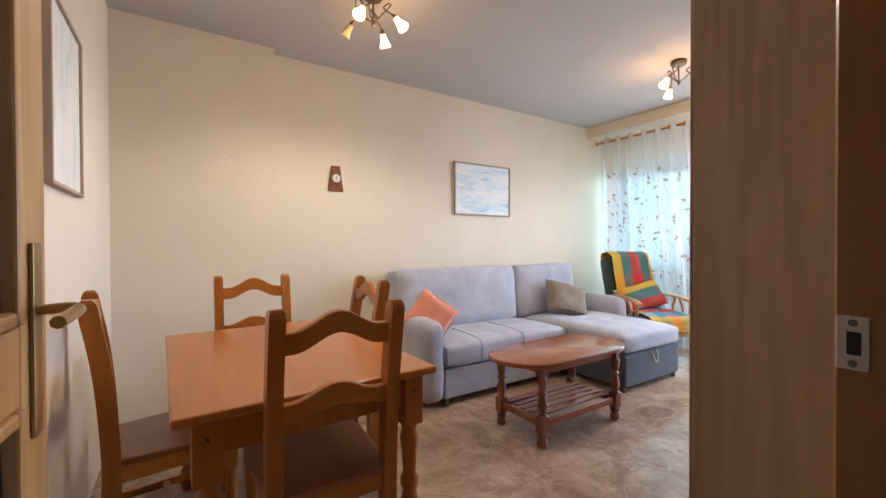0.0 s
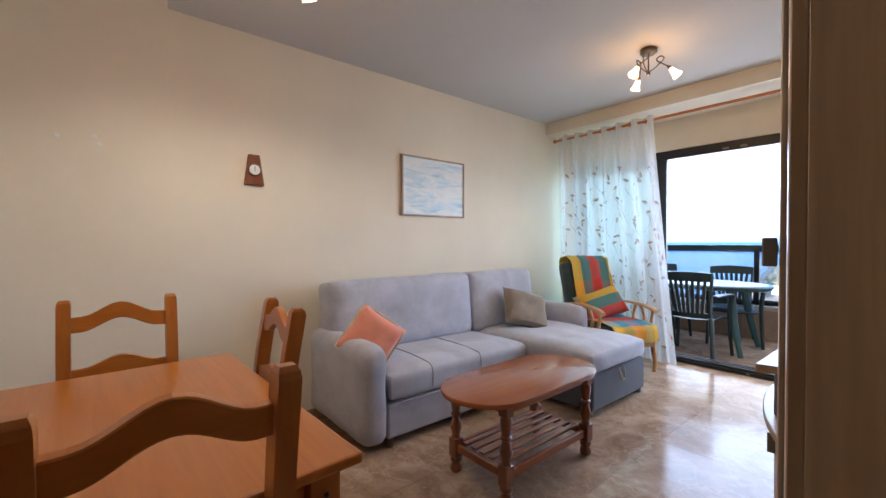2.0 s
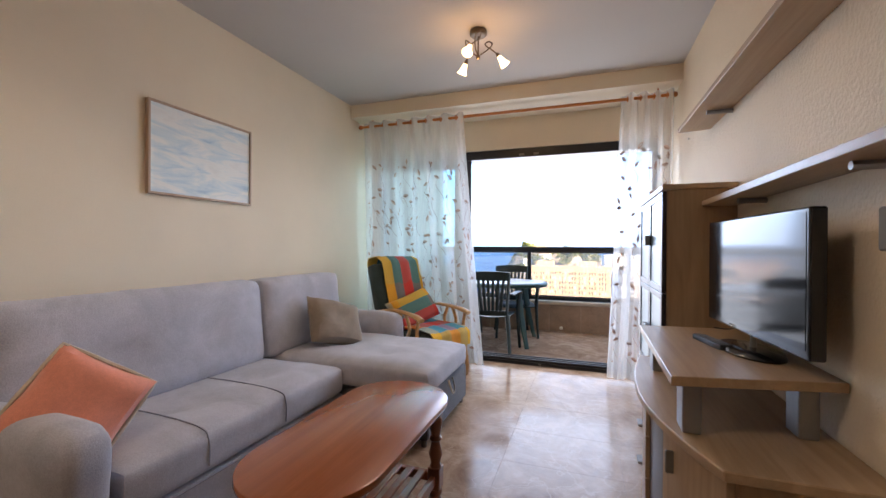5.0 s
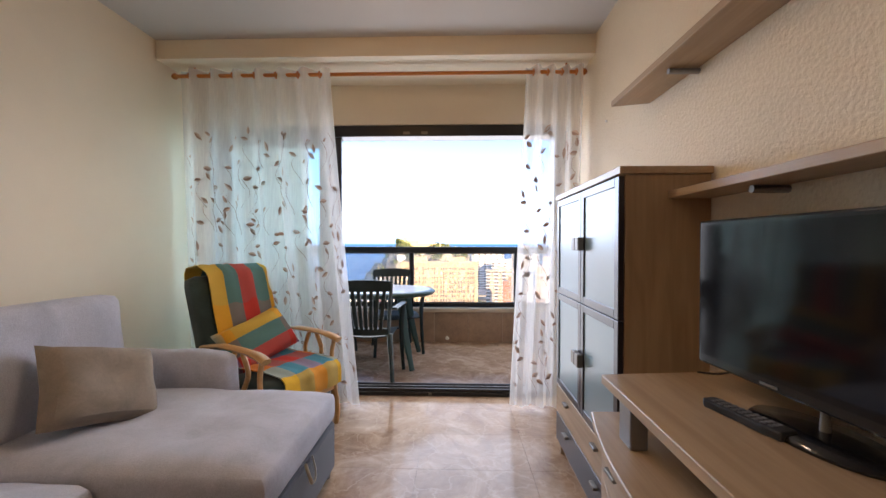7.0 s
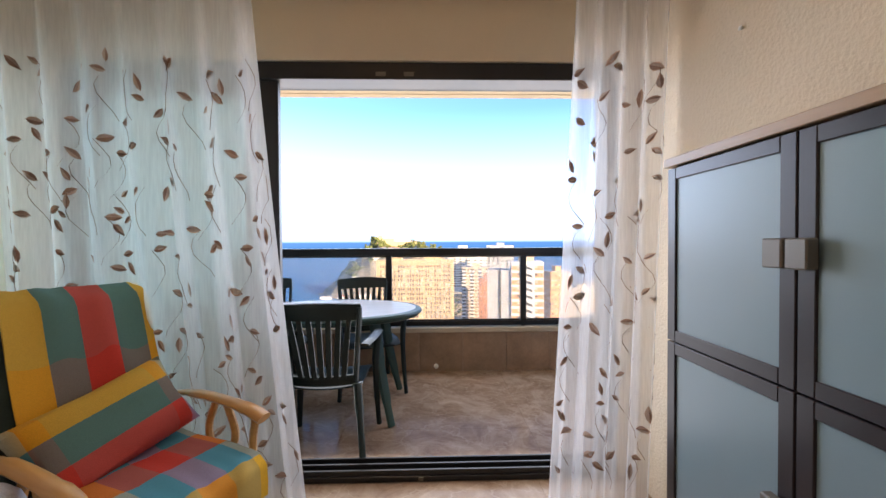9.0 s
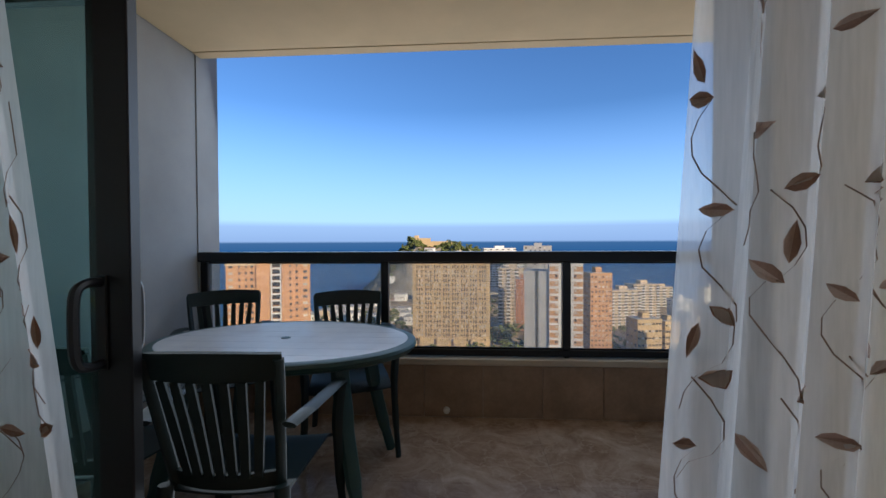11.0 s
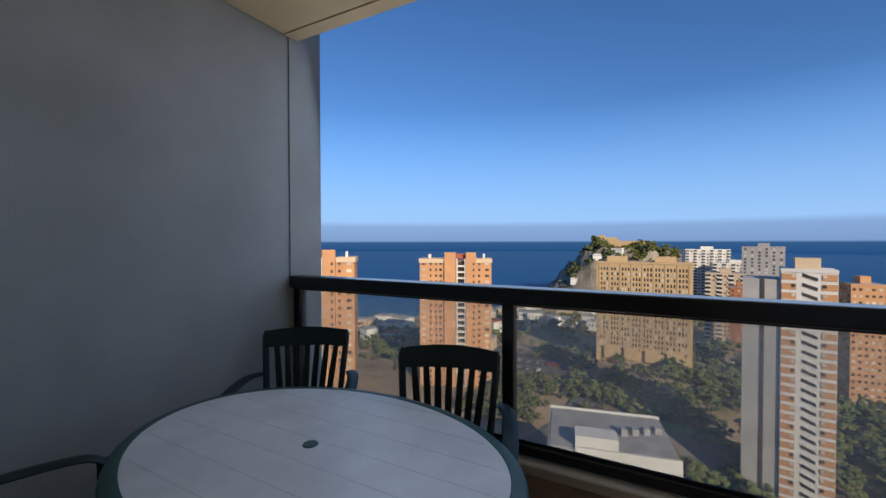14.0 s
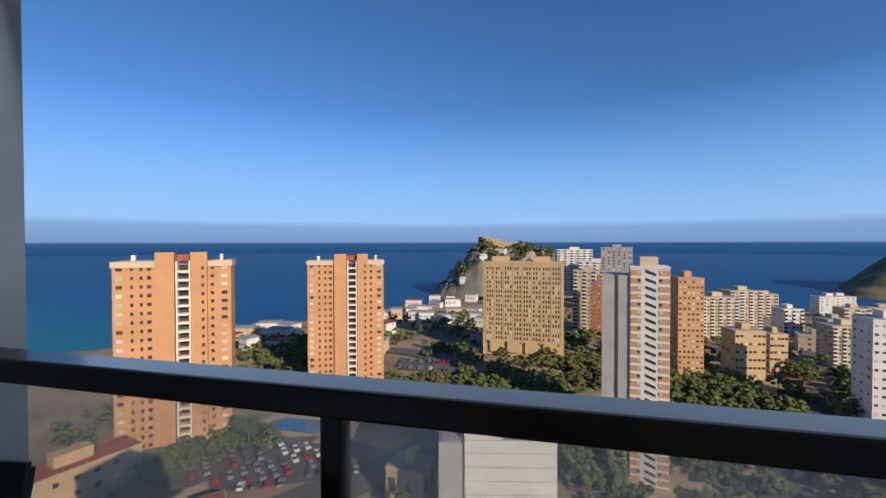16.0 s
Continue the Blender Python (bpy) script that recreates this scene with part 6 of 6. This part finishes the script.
# flat patches: roads, car parks, pool, lawns, court
def patch(name, label, cat, pts, mt, lift=0.15):
    """A patch laid over the ground."""
    c = Vector((sum(p[0] for p in pts) / len(pts), sum(p[1] for p in pts) / len(pts)))
    bm = bmesh.new()
    rings = []
    for k in range(7):
        rings.append([bm.verts.new((c.x + (x - c.x) * k / 6, c.y + (y - c.y) * k / 6, ground_z(c.x + (x - c.x) * k / 6, c.y + (y - c.y) * k / 6) + lift + 0.5)) for x, y in pts])
    for a, b in zip(rings[1:], rings[2:]):
        for i in range(len(pts)):
            bm.faces.new((a[i], a[(i + 1) % len(pts)], b[(i + 1) % len(pts)], b[i]))
    bm.faces.new(rings[1])
    return structure(name, bm, M[mt], label, cat)


def strip(name, label, line, width, mt, lift):
    pts = smooth_line([(x, y, 0) for x, y in line], 8)
    bm = bmesh.new()
    rows = []
    for i, p in enumerate(pts):
        d = (pts[min(i + 1, len(pts) - 1)] - pts[max(i - 1, 0)]).normalized()
        s = Vector((-d.y, d.x, 0)) * width / 2
        rows.append([bm.verts.new((q.x, q.y, ground_z(q.x, q.y) + 0.5 + lift)) for q in (p - s, p, p + s)])
    for a, b in zip(rows, rows[1:]):
        for k in range(2):
            bm.faces.new((a[k], a[k + 1], b[k + 1], b[k]))
    return structure(name, bm, M[mt], label, "road")


strip("road", "grey asphalt road between the woods and the towers", [(-70, 90), (-45, 130), (-32, 175), (-35, 215), (-75, 245), (-120, 250)], 13, "asphalt", 0.25)
strip("road", "grey asphalt road through the town", [(60, 130), (110, 215), (150, 250), (180, 330), (260, 420), (340, 520)], 14, "asphalt", 0.25)
strip("path", "pale sandy path round the tower garden", [(-150, 80), (-128, 92), (-105, 84), (-92, 100)], 4, "paving", 0.35)
patch("car_park", "asphalt car park full of parked cars", "car park", [(-112, 97), (-84, 99), (-56, 116), (-50, 134), (-74, 137), (-90, 129), (-104, 110)], "asphalt", 0.2)
patch("car_park", "asphalt car park beside the woods", "car park", [(-78, 212), (-46, 214), (-44, 232), (-82, 234)], "asphalt", 0.2)
patch("car_park", "asphalt street lined with parked cars", "car park", [(8, 146), (34, 150), (34, 162), (8, 158)], "asphalt", 0.2)
patch("lawn", "green lawn round the brick tower", "lawn", [(-134, 93), (-118, 99), (-107, 110), (-97, 124), (-112, 128), (-128, 110)], "lawn", 0.2)
patch("pool_terrace", "pale paved terrace round the swimming pool", "terrace", [(-106, 128), (-74, 130), (-70, 152), (-104, 150)], "paving", 0.25)
patch("swimming_pool", "blue swimming pool with a rounded end", "swimming pool", [(-96, 134), (-80, 135), (-77, 143), (-82, 146), (-97, 144), (-101, 139)], "pool", 0.45)
patch("sports_court", "grey fenced sports court in the woods", "sports court", [(-6, 166), (26, 170), (26, 192), (-8, 188)], "court", 0.3)
fence = thing("court_fence", "green mesh fence round the sports court", "fence")
for (ax, ay), (bx, by) in (((-6, 166), (26, 170)), ((26, 170), (26, 192)), ((26, 192), (-8, 188)), ((-8, 188), (-6, 166))):
    bm = sheet(lambda u, v: Vector((ax + (bx - ax) * u, ay + (by - ay) * u, ground_z(ax + (bx - ax) * u, ay + (by - ay) * u) + 0.6 + 2.6 * v)), 6, 1, 0.1)
    part("mesh_panel", bm, M["net_green"], fence)


# trees
def crown(bm, x, y, z, r, h, rnd, clumps):
    for _ in range(clumps):
        a, q = rnd.uniform(0, 6.28), r * math.sqrt(rnd.random())
        cx, cy, cz = x + q * math.cos(a), y + q * math.sin(a), z + h * rnd.uniform(0.45, 1.0) * (1 - 0.35 * (q / r) ** 2)
        s = r * rnd.uniform(0.22, 0.42)
        vs = bmesh.ops.create_icosphere(bm, subdivisions=1, radius=s)["verts"]
        for v in vs:
            v.co = Vector((cx + v.co.x * rnd.uniform(0.7, 1.35), cy + v.co.y * rnd.uniform(0.7, 1.35), cz + v.co.z * rnd.uniform(0.5, 0.95)))


def wood_patch(label, boxes, count, seed, rr=(2.2, 4.2), height=ground_z):
    rnd = random.Random(seed)
    t = thing("pine_wood", label, "trees", kind="stuff")
    done = 0
    while done < count:
        leaf = bmesh.new()
        trunk = bmesh.new()
        for _ in range(30):
            x0, x1, y0, y1 = rnd.choice(boxes)
            x, y = rnd.uniform(x0, x1), rnd.uniform(y0, y1)
            z, r = height(x, y), rnd.uniform(*rr)
            hh = r * rnd.uniform(1.5, 2.3)
            lathe([(0.28, -1), (0.16, hh * 0.7)], 5, trunk, (x, y, z))
            crown(leaf, x, y, z, r, hh, rnd, 13)
        tagged(part("crowns", leaf, M["pine"], t), kind="stuff")
        tagged(part("trunks", trunk, M["bark"], t), kind="stuff")
        done += 30


wood_patch("dense dark green pine wood between the towers", [(-42, 12, 196, 240), (12, 60, 185, 260), (-30, 20, 190, 215), (20, 44, 168, 188), (0, 40, 236, 252)], 300, 1)
wood_patch("scattered pines on the dry slope", [(50, 105, 165, 245), (30, 120, 110, 165), (70, 100, 210, 250), (10, 60, 90, 140), (60, 120, 150, 240)], 390, 2)
wood_patch("dark trees filling the slope between the blocks", [(45, 100, 258, 330), (100, 180, 170, 235), (130, 200, 235, 270), (-40, 40, 262, 320), (-10, 30, 150, 165), (48, 75, 200, 250)], 330, 6, (2.4, 4.6))
wood_patch("garden trees and shrubs round the brick towers", [(-112, -88, 118, 132), (-136, -104, 98, 106), (-175, -140, 90, 150), (-78, -60, 150, 200), (-70, -40, 238, 262), (-62, -46, 150, 210), (-60, -20, 160, 205), (-118, -98, 108, 128)], 270, 3, (1.4, 3.0))
wood_patch("trees among the white houses", [(-220, -150, 205, 300), (-150, -60, 270, 420), (-60, 30, 300, 520), (-90, -20, 240, 400), (60, 160, 280, 420), (150, 300, 330, 560), (-150, -95, 195, 290), (-175, -120, 180, 260)], 390, 4, (2.0, 4.5))
wood_patch("low scrub on top of the headland", [(-130, 40, 700, 775), (-150, 0, 690, 730), (-110, 20, 730, 790)], 270, 5, (3.0, 6.5), headland)


def palm(m):
    p = thing("palm_tree", "slender palm with a crown of drooping fronds", "palm tree", "palms in the tower garden", m=m)
    part("trunk", tube(smooth_line([(0, 0, -1), (0.15, 0.1, 3), (0.1, 0.0, 7.5)], 3), [0.26, 0.24, 0.22, 0.2, 0.19, 0.18, 0.18], 6), M["bark"], p)
    bm = bmesh.new()
    for k in range(16):
        a = k * 2.399
        up = 0.9 - 0.09 * k
        pts = [Vector((0.1 + math.cos(a) * q, math.sin(a) * q, 7.5 + up * q - 0.22 * q * q)) for q in (0, 0.8, 1.6, 2.4, 3.0)]
        wid = [0.06, 0.34, 0.40, 0.26, 0.03]
        sd = Vector((-math.sin(a), math.cos(a), 0))
        rows = [[bm.verts.new(q + sd * w + Vector((0, 0, -w * 0.6))), bm.verts.new(q), bm.verts.new(q - sd * w + Vector((0, 0, -w * 0.6)))] for q, w in zip(pts, wid)]
        for r0, r1 in zip(rows, rows[1:]):
            for j in range(2):
                bm.faces.new((r0[j], r0[j + 1], r1[j + 1], r1[j]))
    part("fronds", bm, M["pine"], p)
    return p


pm = palm(pose(-97, 121, ground_z(-97, 121)))
rnd = random.Random(12)
for x, y in ((-101, 123), (-93, 118), (-105, 126), (-90, 124), (-99, 128), (-72, 160), (-66, 165), (-36, 104), (-205, 330), (-198, 334), (-190, 326)):
    copy_thing(pm, pose(x, y, ground_z(x, y), 0, 0, rnd.uniform(0, 360)))


# parked cars
def car(m, paint):
    c = thing("parked_car", "small parked car seen from far above", "car", "parked cars", m=m)
    part("body", prism([(-2.0, 0.25), (2.0, 0.25), (2.05, 0.75), (1.1, 0.92), (-1.9, 0.95), (-2.05, 0.7)], 1.7, 0.08), paint, c)
    part("cabin", prism([(-1.7, 0.95), (1.0, 0.92), (0.4, 1.42), (-1.3, 1.45)], 1.5, 0.08), M["glass_and_shade"], c)
    part("roof", box(-1.25, 0.35, -0.68, 0.68, 1.44, 1.50, 0.02), paint, c)
    for xx in (-1.25, 1.25):
        for yy in (-0.8, 0.8):
            part("wheel", lathe([(0.30, -0.1), (0.32, 0), (0.30, 0.1)], 10), M["matt_black"], c).matrix_basis = pose(xx, yy, 0.3, 90)
    return c


paints = [plain("white_car_paint", (0.7, 0.7, 0.7), 0.3, bump=0), plain("grey_car_paint", (0.12, 0.12, 0.13), 0.3, bump=0), plain("red_car_paint", (0.35, 0.02, 0.02), 0.3, bump=0), plain("silver_car_paint", (0.4, 0.4, 0.42), 0.3, 0.5, bump=0)]
cars = [car(pose(-80 - k, 100, ground_z(-80, 100) + 0.7), p) for k, p in enumerate(paints)]
for i, cc in enumerate(cars):
    cc.matrix_basis = pose(-82 + i * 3.1, 101 + i * 1.6, ground_z(-82 + i * 3.1, 101 + i * 1.6) + 0.72, 0, 0, 115)
for x0, y0, dx, dy, n, rot in ((-68, 113, 3.0, 1.5, 5, 115), (-106, 103, 2.4, 2.75, 10, -40), (-99, 101.5, 2.4, 2.75, 11, -40), (-91, 101.5, 2.4, 2.75, 11, -40), (-82, 104, 2.4, 2.6, 9, -40), (9, 149, 4.6, 0.7, 6, 8), (10, 157, 4.6, 0.7, 5, 8), (-76, 216, 2.8, 0.1, 10, 90), (-74, 229, 2.8, 0.1, 9, 90)):
    for i in range(n):
        if rnd.random() < 0.15:
            continue
        x, y = x0 + dx * i, y0 + dy * i
        copy_thing(rnd.choice(cars), pose(x, y, ground_z(x, y) + 0.72, 0, 0, rot + rnd.uniform(-3, 3)))
# ---- marble slabs of the floors ----
structure("floor", box(WX0, 0.04, WY0, 5.05, -0.2, -0.004), M["grout"], "polished brown marble floor in large slabs", "floor")


def slabs(parent, x0, x1, y0, y1, sx, sy, ox, oy):
    xs = sorted({x0, x1, *[ox + i * sx for i in range(-20, 20) if x0 < ox + i * sx < x1]})
    ys = sorted({y0, y1, *[oy + i * sy for i in range(-30, 30) if y0 < oy + i * sy < y1]})
    for a, b in zip(xs, xs[1:]):
        for c, d in zip(ys, ys[1:]):
            part("tile", box(a + 0.0006, b - 0.0006, c + 0.0006, d - 0.0006, -0.004, 0.0), M["marble"], parent)


slabs(bpy.data.objects["floor"], WX0, 0.04, WY0, 4.874, 0.6, 0.4, -3.15, -0.15)
slabs(bal_floor, -3.06, 1.5, 5.051, 6.63, 0.6, 0.4, -3.06, 5.051)
